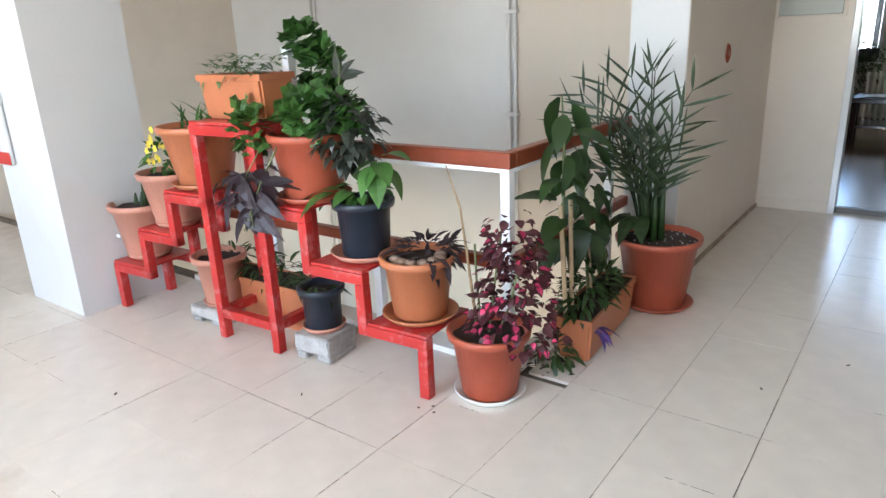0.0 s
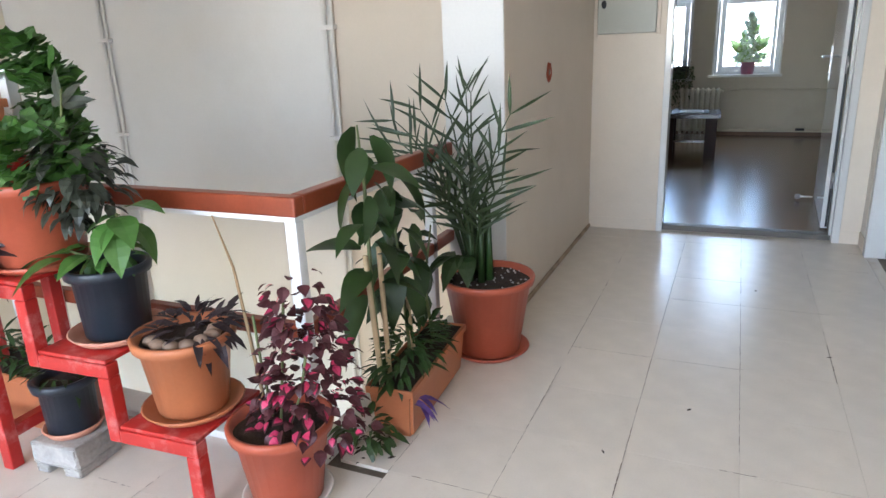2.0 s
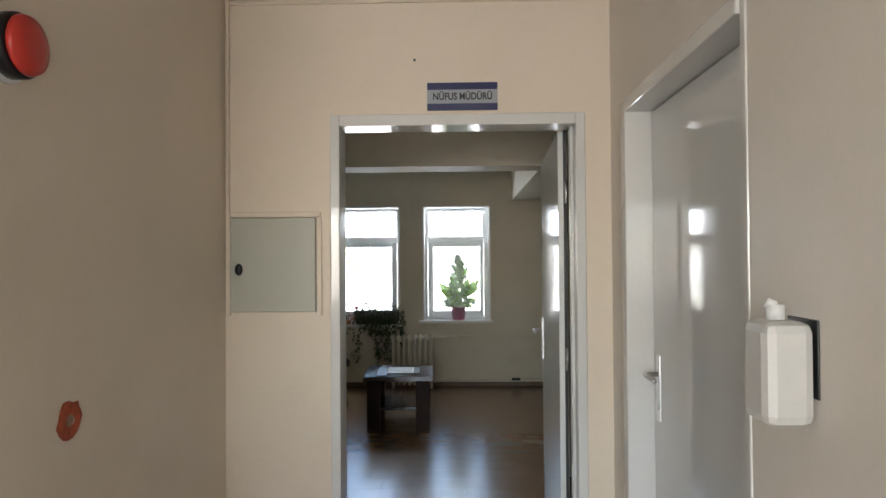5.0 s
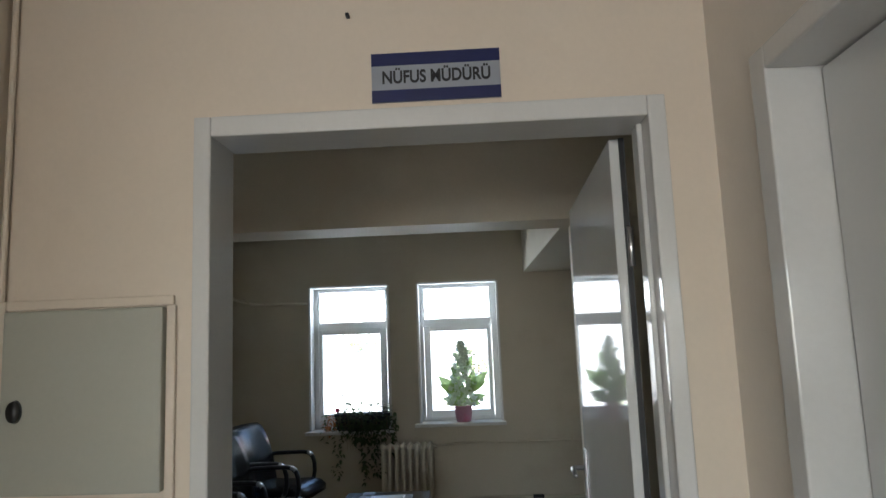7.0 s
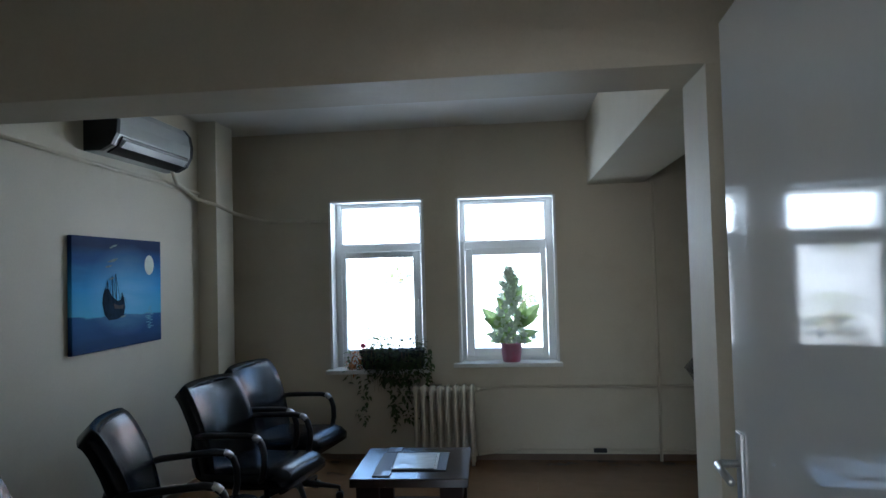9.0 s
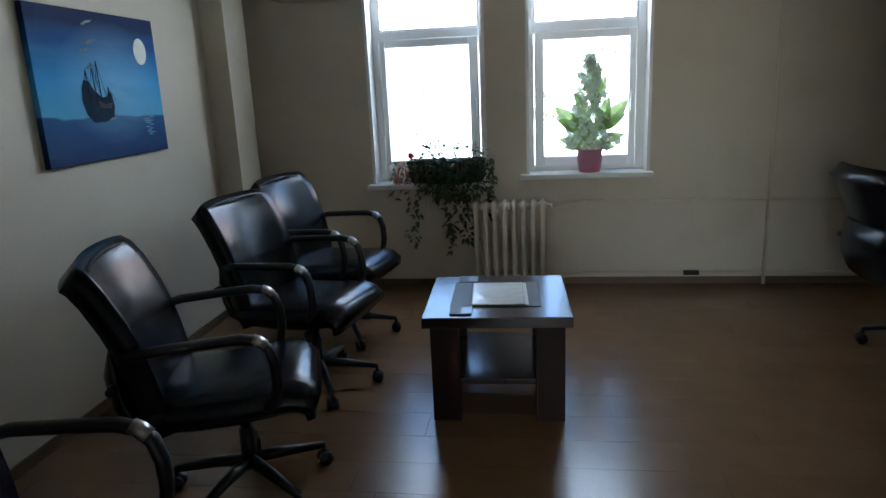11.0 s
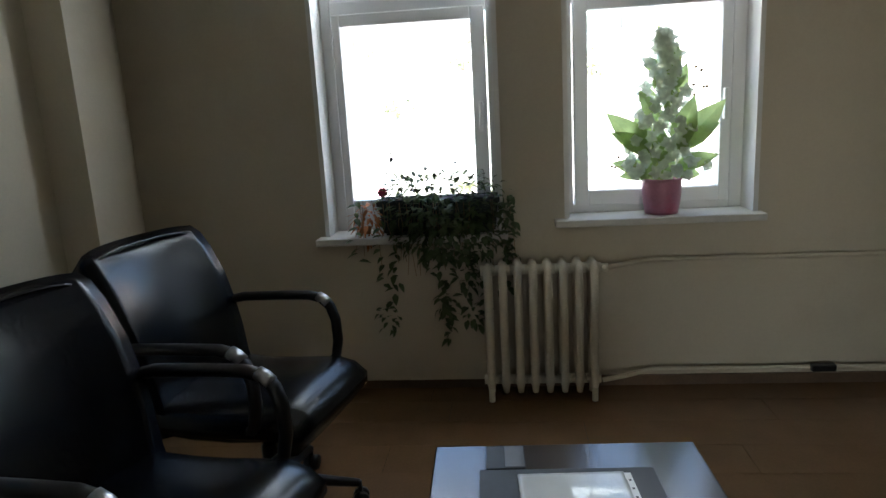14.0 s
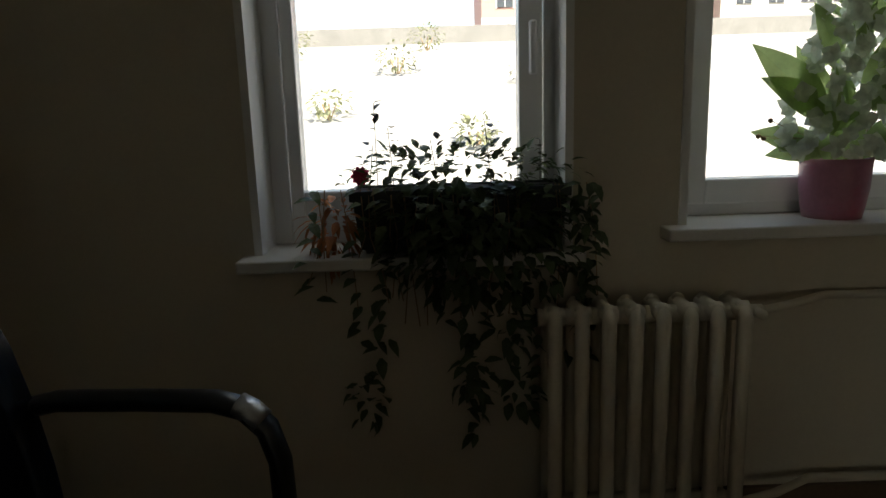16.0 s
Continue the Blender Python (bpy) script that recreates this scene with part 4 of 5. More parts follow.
# palm
pl = thing("potted_palm", "large terracotta-coloured pot with a feathery palm", "potted plant", (-0.695, 2.85, 0.007))
round_pot(pl, 0.128, 0.188, 0.33, POT_RED, "", 0.172)
bm = bmesh.new()
for _ in range(60):
    a, q = rnd(0, 6.28), rnd(0.02, 0.17)
    bmesh.ops.create_icosphere(bm, subdivisions=1, radius=rnd(0.003, 0.0065), matrix=Matrix.Translation((math.cos(a) * q, math.sin(a) * q, 0.308)))
part("gravel", bm, CONCRETE, pl, "pale gravel on the soil")
for k in range(6):
    a = k * 1.05
    bm = bmesh.new()
    bx, by = -0.04 + 0.05 * math.cos(a), 0.04 * math.sin(a)
    tube(bm, [(bx, by, 0.3), (bx * 0.9, by * 0.9, 0.45), (bx * 1.1, by * 1.1, 0.62)], [0.017, 0.013, 0.006], 8)
    part("cane", bm, GREEN_DARK, pl, "green cane", True)
FROND_TIPS = [(-0.36, -0.06, 0.96), (-0.30, 0.06, 0.99), (-0.33, -0.12, 0.84), (-0.38, 0.02, 0.86), (-0.26, -0.08, 0.9), (-0.17, 0.02, 1.03), (-0.10, 0.12, 1.05), (-0.05, -0.06, 1.06), (0.11, -0.02, 0.98), (0.09, -0.10, 0.84),
              (-0.01, -0.16, 0.76), (0.06, 0.02, 0.70), (-0.15, 0.12, 0.74), (-0.10, -0.15, 0.66), (0.03, -0.12, 0.60), (-0.21, 0.04, 0.70), (-0.12, -0.02, 0.78), (-0.06, -0.08, 0.62)]
for ex, ey, ez in FROND_TIPS:
    bm = bmesh.new()
    p0, p2 = Vector((-0.045 + 0.12 * ex, 0.12 * ey, 0.34)), Vector((ex, ey, ez))
    p1 = Vector((-0.045 + 0.3 * ex, 0.3 * ey, 0.34 + 0.72 * (ez - 0.34)))
    arc = [p0 * (1 - s) ** 2 + p1 * (2 * s * (1 - s)) + p2 * s * s for s in [k / 8 for k in range(9)]]
    tube(bm, arc, [0.0065, 0.006, 0.0055, 0.005, 0.0045, 0.004, 0.0035, 0.003, 0.002], 6)
    facing = Vector((rnd(-0.6, 0.6), -1, rnd(-0.2, 0.7)))
    for j in range(4):
        s = 0.5 + 0.5 * j / 3
        p = p0 * (1 - s) ** 2 + p1 * (2 * s * (1 - s)) + p2 * s * s
        d = ((p1 - p0) * (1 - s) + (p2 - p1) * s).normalized()
        side = d.cross(facing).normalized()
        for sg in (-1, 1):
            spread = rnd(0.55, 1.25) * (1.2 - 0.7 * s)
            w = d + side * sg * spread * 1.6 + Vector((rnd(-0.1, 0.1), rnd(-0.15, 0.15), rnd(-0.08, 0.12)))
            leaf(bm, p, w, facing, rnd(0.14, 0.235) * (0.75 + 0.3 * s), rnd(0.0105, 0.0165), rnd(-0.08, 0.22), 4, 0.25)
    part("frond", bm, GREEN_PALM, pl)
bm = bmesh.new()
for a, L in ((-2.4, 0.17), (-1.7, 0.16), (-2.9, 0.15), (-1.1, 0.14), (2.9, 0.13)):
    leaf(bm, (-0.09 + 0.03 * math.cos(a), -0.06, 0.42), (math.cos(a), math.sin(a), 0.1), (0, 0, 1), L, 0.085, 0.8, 5)
part("broad_leaf", bm, GREEN_DARK, pl, "broad dark leaves at the foot")


# ---- office ----
def cushion(rows, half_w, thick, wrap=0.0, nu=13, taper=None, rim=0.25, corner=0.0, level=False):
    """A padded panel swept along side-view points (x, z); wrap bends its edges forward; its rim thins out."""
    bm = bmesh.new()
    pts = [Vector((x, 0, z)) for x, z in rows]
    n = len(pts)
    grids = []
    for side in (1, -1):
        g = []
        for i, p in enumerate(pts):
            d = (pts[min(i + 1, n - 1)] - pts[max(i - 1, 0)]).normalized()
            nor = Vector((d.z, 0, -d.x))
            vv = abs(2 * i / (n - 1) - 1)
            row = []
            for j in range(nu):
                u = 2 * j / (nu - 1) - 1
                hw = half_w * (taper[i] if taper else 1.0)
                edge = max(0.0, 1 - max(abs(u) ** 6, vv ** 7)) ** 0.5
                t = thick * 0.5 * (rim + (1 - rim) * edge)
                q = p + nor * (side * t) + (Vector((1, 0, 0)) if level else nor) * (wrap * u * u)
                q.z -= corner * abs(u) ** 5 * max(0.0, 2 * i / (n - 1) - 1) ** 2
                row.append(bm.verts.new((q.x, u * hw, q.z)))
            g.append(row)
        grids.append(g)
    a, b = grids
    for i in range(n - 1):
        for j in range(nu - 1):
            bm.faces.new((a[i][j], a[i][j + 1], a[i + 1][j + 1], a[i + 1][j]))
            bm.faces.new((b[i][j], b[i + 1][j], b[i + 1][j + 1], b[i][j + 1]))
    for i in range(n - 1):
        bm.faces.new((a[i][0], a[i + 1][0], b[i + 1][0], b[i][0]))
        bm.faces.new((a[i][-1], b[i][-1], b[i + 1][-1], a[i + 1][-1]))
    for j in range(nu - 1):
        bm.faces.new((a[0][j], b[0][j], b[0][j + 1], a[0][j + 1]))
        bm.faces.new((a[-1][j], a[-1][j + 1], b[-1][j + 1], b[-1][j]))
    bmesh.ops.recalc_face_normals(bm, faces=bm.faces[:])
    return bm


ARM_CAP = mat("ribbed_grey_cap", (0.5, 0.5, 0.51), 0.34, 0.8, var=0.3, scale=60, bump=0.03)


def office_chair(at, rz, label):
    c = thing("office_chair", label, "chair", at, "office chairs", rz=rz)
    part("seat", cushion([(-0.25, 0.43), (-0.18, 0.418), (-0.08, 0.415), (0.02, 0.417), (0.11, 0.424), (0.17, 0.426), (0.208, 0.417), (0.232, 0.397), (0.242, 0.362)], 0.248, 0.105, 0.012), LEATHER, c, "black leather seat", True)
    part("backrest", cushion([(-0.24, 0.36), (-0.27, 0.45), (-0.288, 0.55), (-0.308, 0.63), (-0.338, 0.72), (-0.38, 0.81), (-0.41, 0.858), (-0.434, 0.88)], 0.25, 0.088, 0.045, taper=[0.9, 0.93, 0.96, 0.98, 1, 1, 0.99, 0.96], rim=0.9, corner=0.008, level=True), LEATHER, c, "black leather back", True)
    part("shell", cushion([(0.21, 0.375), (0.12, 0.358), (0.0, 0.348), (-0.12, 0.348), (-0.24, 0.358), (-0.315, 0.39), (-0.348, 0.46), (-0.356, 0.55), (-0.352, 0.63)], 0.236, 0.06, 0.03, nu=17, taper=[0.85, 0.9, 0.93, 0.95, 0.95, 0.93, 0.91, 0.9, 0.88], rim=0.3), LEATHER, c, "black leather outer shell", True)
    part("piping", tube(bmesh.new(), [(-0.365 + 0.045 * (u / 0.22) ** 2 * 0.4, u, 0.893 - 0.02 * (u / 0.22) ** 4) for u in [k * 0.036 - 0.216 for k in range(13)]], 0.006, 6), LEATHER, c, "", True)
    for s in (-1, 1):
        bm = bmesh.new()
        y = s * 0.262
        pts = [(-0.285, s * 0.235, 0.632), (-0.2, y, 0.645), (-0.06, y, 0.652), (0.05, y, 0.655), (0.095, y, 0.645), (0.125, y, 0.617), (0.14, y, 0.57), (0.142, y, 0.50), (0.13, y, 0.44), (0.10, s * 0.24, 0.415)]
        tube(bm, pts, 0.016, 12)
        for v in bm.verts:
            v.co.y = y + (v.co.y - y) * 1.35 if abs(v.co.y - y) < 0.03 else v.co.y
        arm = part("armrest", bm, BLACK_PLASTIC, c, "", True)
        bm = bmesh.new()
        tube(bm, [(0.083, y, 0.651), (0.102, y, 0.642), (0.118, y, 0.627)], 0.0172, 14)
        for v in bm.verts:
            v.co.y = y + (v.co.y - y) * 1.3
        part("arm_cap", bm, ARM_CAP, arm, "bright ribbed arm cap", True)
    for s in (-1, 1):
        bm = bmesh.new()
        tube(bm, [(-0.33, s * 0.19, 0.53), (-0.33, s * 0.25, 0.53)], 0.013, 12)
        part("tilt_knob", bm, BLACK_PLASTIC, c, "", True)
    part("mechanism", boxes((-0.12, 0.1, -0.09, 0.09, 0.375, 0.412), (-0.26, -0.1, -0.03, 0.03, 0.40, 0.42), bev=0.008), BLACK_PLASTIC, c)
    bm = bmesh.new()
    tube(bm, [(0, 0, 0.09), (0, 0, 0.24)], 0.026, 12)
    tube(bm, [(0, 0, 0.24), (0, 0, 0.385)], 0.017, 12)
    part("gas_column", bm, BLACK_PLASTIC, c, "", True)
    bm = bmesh.new()
    tube(bm, [(-0.02, 0.1, 0.39), (-0.02, 0.2, 0.385)], 0.005, 6)
    part("tilt_lever", bm, BLACK_PLASTIC, c, "", True)
    for k in range(5):
        a = math.radians(72 * k + 20)
        ca, sa = math.cos(a), math.sin(a)
        bm = bmesh.new()
        tube(bm, [(0.02 * ca, 0.02 * sa, 0.115), (0.12 * ca, 0.12 * sa, 0.105), (0.27 * ca, 0.27 * sa, 0.078)], [0.024, 0.02, 0.013], 8)
        leg = part("leg", bm, BLACK_PLASTIC, c, "", True)
        bm = bmesh.new()
        for q in (-1, 1):
            w = Vector((0.272 * ca - sa * 0.014 * q, 0.272 * sa + ca * 0.014 * q, 0.026))
            ax = Vector((-sa, ca, 0))
            tube(bm, [w - ax * 0.009, w + ax * 0.009], 0.026, 12)
        tube(bm, [(0.272 * ca, 0.272 * sa, 0.03), (0.27 * ca, 0.27 * sa, 0.085)], 0.008, 8)
        part("caster", bm, BLACK_PLASTIC, leg, "", True)
    return c


first = office_chair((-1.154, 8.856, ZF), -10, "black leather office chair with loop arms against the picture wall")
for x, y, rz in ((-1.112, 8.195, -9), (-1.093, 7.36, 19.5), (-1.05, 6.36, 4), (1.80, 8.72, 3)):
    copy_thing(first, pose(x, y, ZF, 0, 0, rz))

# coffee table
TX0, TX1, TY0, TY1, TZ = -0.55, 0.05, 7.853, 8.44, 0.488
TURN = pose(TX0, TY0, 0, 0, 0, 2.0) @ Matrix.Translation((-TX0, -TY0, 0))
table = thing("coffee_table", "square dark veneered coffee table with lower shelf", "table", (0, 0, 0))
table.matrix_basis = TURN
part("tabletop", boxes((TX0, TX1, TY0, TY1, TZ - 0.045, TZ), bev=0.004), DARK_WOOD, table)
for x0, x1 in ((TX0 + 0.03, TX0 + 0.145), (TX1 - 0.145, TX1 - 0.03)):
    for y0, y1 in ((TY0 + 0.02, TY0 + 0.075), (TY1 - 0.075, TY1 - 0.02)):
        part("leg", boxes((x0, x1, y0, y1, ZF, TZ - 0.045), bev=0.003), DARK_WOOD_SIDE, table)
for x0, x1 in ((TX0 + 0.03, TX0 + 0.055), (TX1 - 0.055, TX1 - 0.03)):
    part("side_rail", boxes((x0, x1, TY0 + 0.075, TY1 - 0.075, TZ - 0.12, TZ - 0.045), bev=0.002), DARK_WOOD_SIDE, table)
part("shelf", boxes((TX0 + 0.057, TX1 - 0.057, TY0 + 0.076, TY1 - 0.076, 0.19, 0.215), (TX0 + 0.146, TX1 - 0.146, TY0 + 0.03, TY0 + 0.076, 0.19, 0.215), (TX0 + 0.146, TX1 - 0.146, TY1 - 0.076, TY1 - 0.03, 0.19, 0.215), bev=0.002), DARK_WOOD, table)
MATW = mat("dark_desk_mat", (0.022, 0.024, 0.029), 0.5, var=0.15, scale=20, bump=0.01, spec=0.3)
pad = thing("desk_mat", "dark grey leather mat lying on the coffee table", "mat", (0, 0, TZ))
pad.matrix_basis = TURN @ Matrix.Translation((0, 0, TZ))
part("mat", boxes((-0.445, -0.07, 7.985, 8.325, 0.0005, 0.004), bev=0.0015), MATW, pad)
# paler grey for the patches that imitate a reflection on the dark strips
SHEEN_GREY = mat("glossy_grey_sheen", (0.22, 0.22, 0.24), 0.2, var=0.1, scale=14, bump=0.03, bump_scale=25)
part("strip", boxes((-0.44, -0.35, 7.885, 7.984, 0.0005, 0.006), bev=0.0015), MATW, pad)
part("sheen_patch", boxes((-0.393, -0.352, 7.889, 7.968, 0.006, 0.0075)), SHEEN_GREY, pad, "glossy grey patch imitating the reflection on the strip")
part("sheen_patch", boxes((-0.388, -0.345, 8.332, 8.42, 0.006, 0.0075)), SHEEN_GREY, pad, "glossy grey patch imitating the reflection on the strip")
part("strip", boxes((-0.43, -0.343, 8.326, 8.425, 0.0005, 0.006), bev=0.0015), MATW, pad)
PAPER = mat("plastic_sleeve_paper", (0.88, 0.88, 0.86), 0.14, var=0.06, scale=12, bump=0.1, bump_scale=11, spec=0.8)
CLEAR_SLEEVE = mat("milky_plastic_sleeve", (0.8, 0.82, 0.81), 0.16, var=0.05, scale=12, bump=0.03, bump_scale=40, spec=0.7)
sheet = thing("document", "papers in a clear punched plastic sleeve on the mat", "document", (-0.254, 8.157, TZ + 0.005), rz=3)
part("sheet_stack", boxes((-0.115, 0.105, -0.148, 0.148, 0, 0.004), bev=0.0015), PAPER, sheet)
bm, rng = bmesh.new(), random.Random(31)
grid = bmesh.ops.create_grid(bm, x_segments=26, y_segments=34, size=0.5)["verts"]
folds = [(rng.uniform(-0.1, 0.1), rng.uniform(-0.14, 0.14), rng.uniform(0, math.pi), rng.uniform(0.008, 0.02), rng.uniform(0.03, 0.07), rng.uniform(0.0007, 0.0019)) for _ in range(14)]
for v in grid:
    x, y = -0.005 + v.co.x * 0.224, v.co.y * 0.302
    z = 0.0048
    for fx, fy, a, w, length, h in folds:
        u, q = (x - fx) * math.cos(a) + (y - fy) * math.sin(a), (y - fy) * math.cos(a) - (x - fx) * math.sin(a)
        z += h * math.exp(-(u / length) ** 2 - (q / w) ** 2)
    v.co = (x + rng.uniform(-0.0006, 0.0006), y + rng.uniform(-0.0006, 0.0006), z)
skirt = bmesh.ops.extrude_edge_only(bm, edges=[e for e in bm.edges if e.is_boundary])["geom"]
for v in skirt:
    if isinstance(v, bmesh.types.BMVert):
        v.co.z = 0.0042
for f in bm.faces:
    f.smooth = True
part("sleeve", bm, CLEAR_SLEEVE, sheet, "wrinkled clear plastic sleeve")
part("punched_strip", boxes((0.108, 0.122, -0.15, 0.15, 0, 0.002)), WHITE_PAINT, sheet)
for k in range(9):
    part("hole", boxes((0.112, 0.117, -0.13 + k * 0.031, -0.124 + k * 0.031, 0.0021, 0.0026)), BLACK_INK, sheet)

# radiator
rad = thing("radiator", "old cream-painted cast iron column radiator", "radiator", (-0.258, 9.715, 0))
for k in range(8):
    x = (k - 3.5) * 0.0623
    bm = bmesh.new()
    for dy in (-0.052, 0.052):
        tube(bm, [(x, dy * 0.6, 0.63), (x, dy, 0.602), (x, dy, 0.11), (x, dy * 0.8, 0.07)], [0.015, 0.0175, 0.0175, 0.013], 10)
    tube(bm, [(x, -0.05, 0.612), (x, 0.05, 0.612)], 0.02, 10)
    tube(bm, [(x, -0.05, 0.105), (x, 0.05, 0.105)], 0.018, 8)
    tube(bm, [(x - 0.031, 0, 0.6), (x + 0.031, 0, 0.6)], 0.022, 8)
    tube(bm, [(x - 0.031, 0, 0.11), (x + 0.031, 0, 0.11)], 0.022, 8)
    if k in (0, 7):
        for dy in (-0.052, 0.052):
            tube(bm, [(x, dy, 0.09), (x, dy, ZF)], 0.013, 8)
    part("section", bm, RADIATOR, rad, "", True)
bm = bmesh.new()
tube(bm, [(0.22, 0.0, 0.6), (0.28, 0.0, 0.6)], 0.015, 8)
tube(bm, [(0.265, 0, 0.6), (0.265, -0.04, 0.6)], 0.012, 8)
part("valve", bm, RADIATOR, rad, "", True)
for zz, sag in ((0.605, -0.006), (0.11, 0.0)):
    bm = bmesh.new()
    tube(bm, [(0.0, 9.715, zz - 0.01), (0.10, 9.735, zz), (0.22, 9.795, zz + 0.004), (0.8, 9.80, zz + sag * 0.5), (1.6, 9.80, zz + sag), (2.99, 9.80, zz + sag)], 0.011, 8)
    tagged(part("radiator_pipe", bm, PLASTER_ROOM, None, "", True), "cream-painted heating pipe along the wall", "pipe", "radiator pipes")
bm = bmesh.new()
tube(bm, [(1.39, 9.80, ZF), (1.39, 9.80, 2.175)], 0.012, 8)
tagged(part("riser_pipe", bm, PLASTER_ROOM, None, "", True), "painted vertical heating pipe beside the beam", "pipe")
structure("wall_panel_under_window", boxes((-1.2, -0.395, RY1 - 0.04, RY1, ZF + 0.05, WB1 - 0.032)), PLASTER_ROOM, "slightly proud plaster patch under the window", "wall")
vb = thing("pipe_bracket", "small dark pipe valve near the floor", "valve", (0.93, 9.785, 0.11))
part("valve_body", boxes((-0.05, 0.05, -0.015, 0.02, -0.012, 0.018), bev=0.006), BLACK_PLASTIC, vb)

# air conditioner
SILVER = mat("silver_plastic", (0.55, 0.56, 0.56), 0.25, 0.35, var=0.05, bump=0.004)
ac = thing("air_conditioner", "silver and black wall-mounted split air conditioner", "air conditioner", (RX0, 8.375, 2.235))
prof = [(0.004, 0.0), (0.10, 0.0), (0.16, 0.03), (0.195, 0.09), (0.20, 0.16), (0.185, 0.235), (0.15, 0.28), (0.004, 0.28)]


def extrude_y(profile, y0, y1):
    bm = bmesh.new()
    a, b = [bm.verts.new((x, y0, z)) for x, z in profile], [bm.verts.new((x, y1, z)) for x, z in profile]
    bm.faces.new(a), bm.faces.new(b[::-1])
    for i in range(len(profile)):
        j = (i + 1) % len(profile)
        bm.faces.new((a[i], b[i], b[j], a[j]))
    bmesh.ops.recalc_face_normals(bm, faces=bm.faces[:])
    return bm


part("body", extrude_y(prof, -0.40, 0.40), SILVER, ac)
part("end_cap", extrude_y([(x * 1.02, z * 1.01) for x, z in prof], -0.43, -0.4), BLACK_PLASTIC, ac, "black end cap")
part("end_cap", extrude_y([(x * 1.02, z * 1.01) for x, z in prof], 0.4, 0.43), BLACK_PLASTIC, ac, "black end cap")
part("outlet", extrude_y([(0.11, -0.006), (0.175, 0.03), (0.20, 0.075), (0.195, 0.085), (0.15, 0.03), (0.10, 0.002)], -0.37, 0.37), BLACK_PLASTIC, ac, "dark air outlet")
part("louvre", extrude_y([(0.17, 0.028), (0.198, 0.06), (0.204, 0.058), (0.176, 0.024)], -0.35, 0.35), SILVER, ac)
bm = bmesh.new()
tube(bm, [(-1.93, 8.72, 2.23), (-1.97, 8.85, 2.17), (-2.0, 9.2, 2.10), (-1.88, 9.255, 2.06), (-1.868, 9.56, 2.02), (-1.72, 9.81, 1.97), (-1.2, 9.81, 1.955)], 0.014, 8)
tagged(part("air_hose", bm, PLASTER_ROOM, None, "", True), "painted hose from the air conditioner to window", "hose")
bm = bmesh.new()
tube(bm, [(RX0 + 0.012, 7.0, 2.205), (RX0 + 0.012, 7.9, 2.18), (RX0 + 0.012, 8.6, 2.165), (RX0 + 0.012, 9.26, 2.15)], 0.012, 8)
tagged(part("cable_trunking", bm, PLASTER_ROOM, None, "", True), "painted cable trunking along the wall", "cable")

# painting of a ship at night
ART = bpy.data.materials.new("seascape_print")
ART.use_nodes = True
an, al = ART.node_tree.nodes, ART.node_tree.links
atc, sep = an.new("ShaderNodeTexCoord"), an.new("ShaderNodeSeparateXYZ")
al.new(atc.outputs["Object"], sep.inputs[0])
rampn = an.new("ShaderNodeValToRGB")
mr = an.new("ShaderNodeMapRange")
mr.inputs["From Min"].default_value, mr.inputs["From Max"].default_value = -0.32, 0.32
al.new(sep.outputs["Z"], mr.inputs["Value"])
an1 = an.new("ShaderNodeTexNoise")
an1.inputs["Scale"].default_value, an1.inputs["Detail"].default_value = 6, 6
mp = an.new("ShaderNodeMapping")
mp.inputs["Scale"].default_value = (1, 0.6, 3.0)
al.new(atc.outputs["Object"], mp.inputs[0]), al.new(mp.outputs[0], an1.inputs["Vector"])
ad = an.new("ShaderNodeMath")
ad.operation = "MULTIPLY_ADD"
ad.inputs[1].default_value = 0.14
al.new(an1.outputs["Fac"], ad.inputs[0]), al.new(mr.outputs[0], ad.inputs[2])
al.new(ad.outputs[0], rampn.inputs[0])
el = rampn.color_ramp.elements
el[0].position, el[0].color = 0.05, (0.004, 0.03, 0.12, 1)
el[1].position, el[1].color = 1.0, (0.004, 0.025, 0.11, 1)
for p, cc in ((0.36, (0.015, 0.10, 0.30, 1)), (0.375, (0.10, 0.42, 0.70, 1)), (0.62, (0.05, 0.33, 0.72, 1)), (0.85, (0.01, 0.10, 0.34, 1))):
    e = el.new(p)
    e.color = cc
glow, gmap, gmix = an.new("ShaderNodeTexGradient"), an.new("ShaderNodeMapping"), an.new("ShaderNodeMix")
glow.gradient_type, gmix.data_type = "SPHERICAL", "RGBA"
gmap.inputs["Location"].default_value, gmap.inputs["Scale"].default_value = (0, -0.15, -0.05), (0, 2.6, 3.6)
gmul = an.new("ShaderNodeMath")
gmul.operation = "MULTIPLY"
al.new(atc.outputs["Object"], gmap.inputs[0]), al.new(gmap.outputs[0], glow.inputs[0])
al.new(glow.outputs["Fac"], gmul.inputs[0]), al.new(an1.outputs["Fac"], gmul.inputs[1])
al.new(gmul.outputs[0], gmix.inputs[0]), al.new(rampn.outputs[0], gmix.inputs[6])
gmix.inputs[7].default_value = (0.32, 0.62, 0.85, 1)
al.new(gmix.outputs[2], an["Principled BSDF"].inputs["Base Color"])
an["Principled BSDF"].inputs["Roughness"].default_value = 0.7
an["Principled BSDF"].inputs["Specular IOR Level"].default_value = 0.2
pic = thing("painting", "canvas print of a sailing ship at night under a full moon", "picture", (RX0, 8.247, 1.445))
part("canvas", boxes((0.002, 0.028, -0.44, 0.44, -0.32, 0.32), bev=0.003), ART, pic)


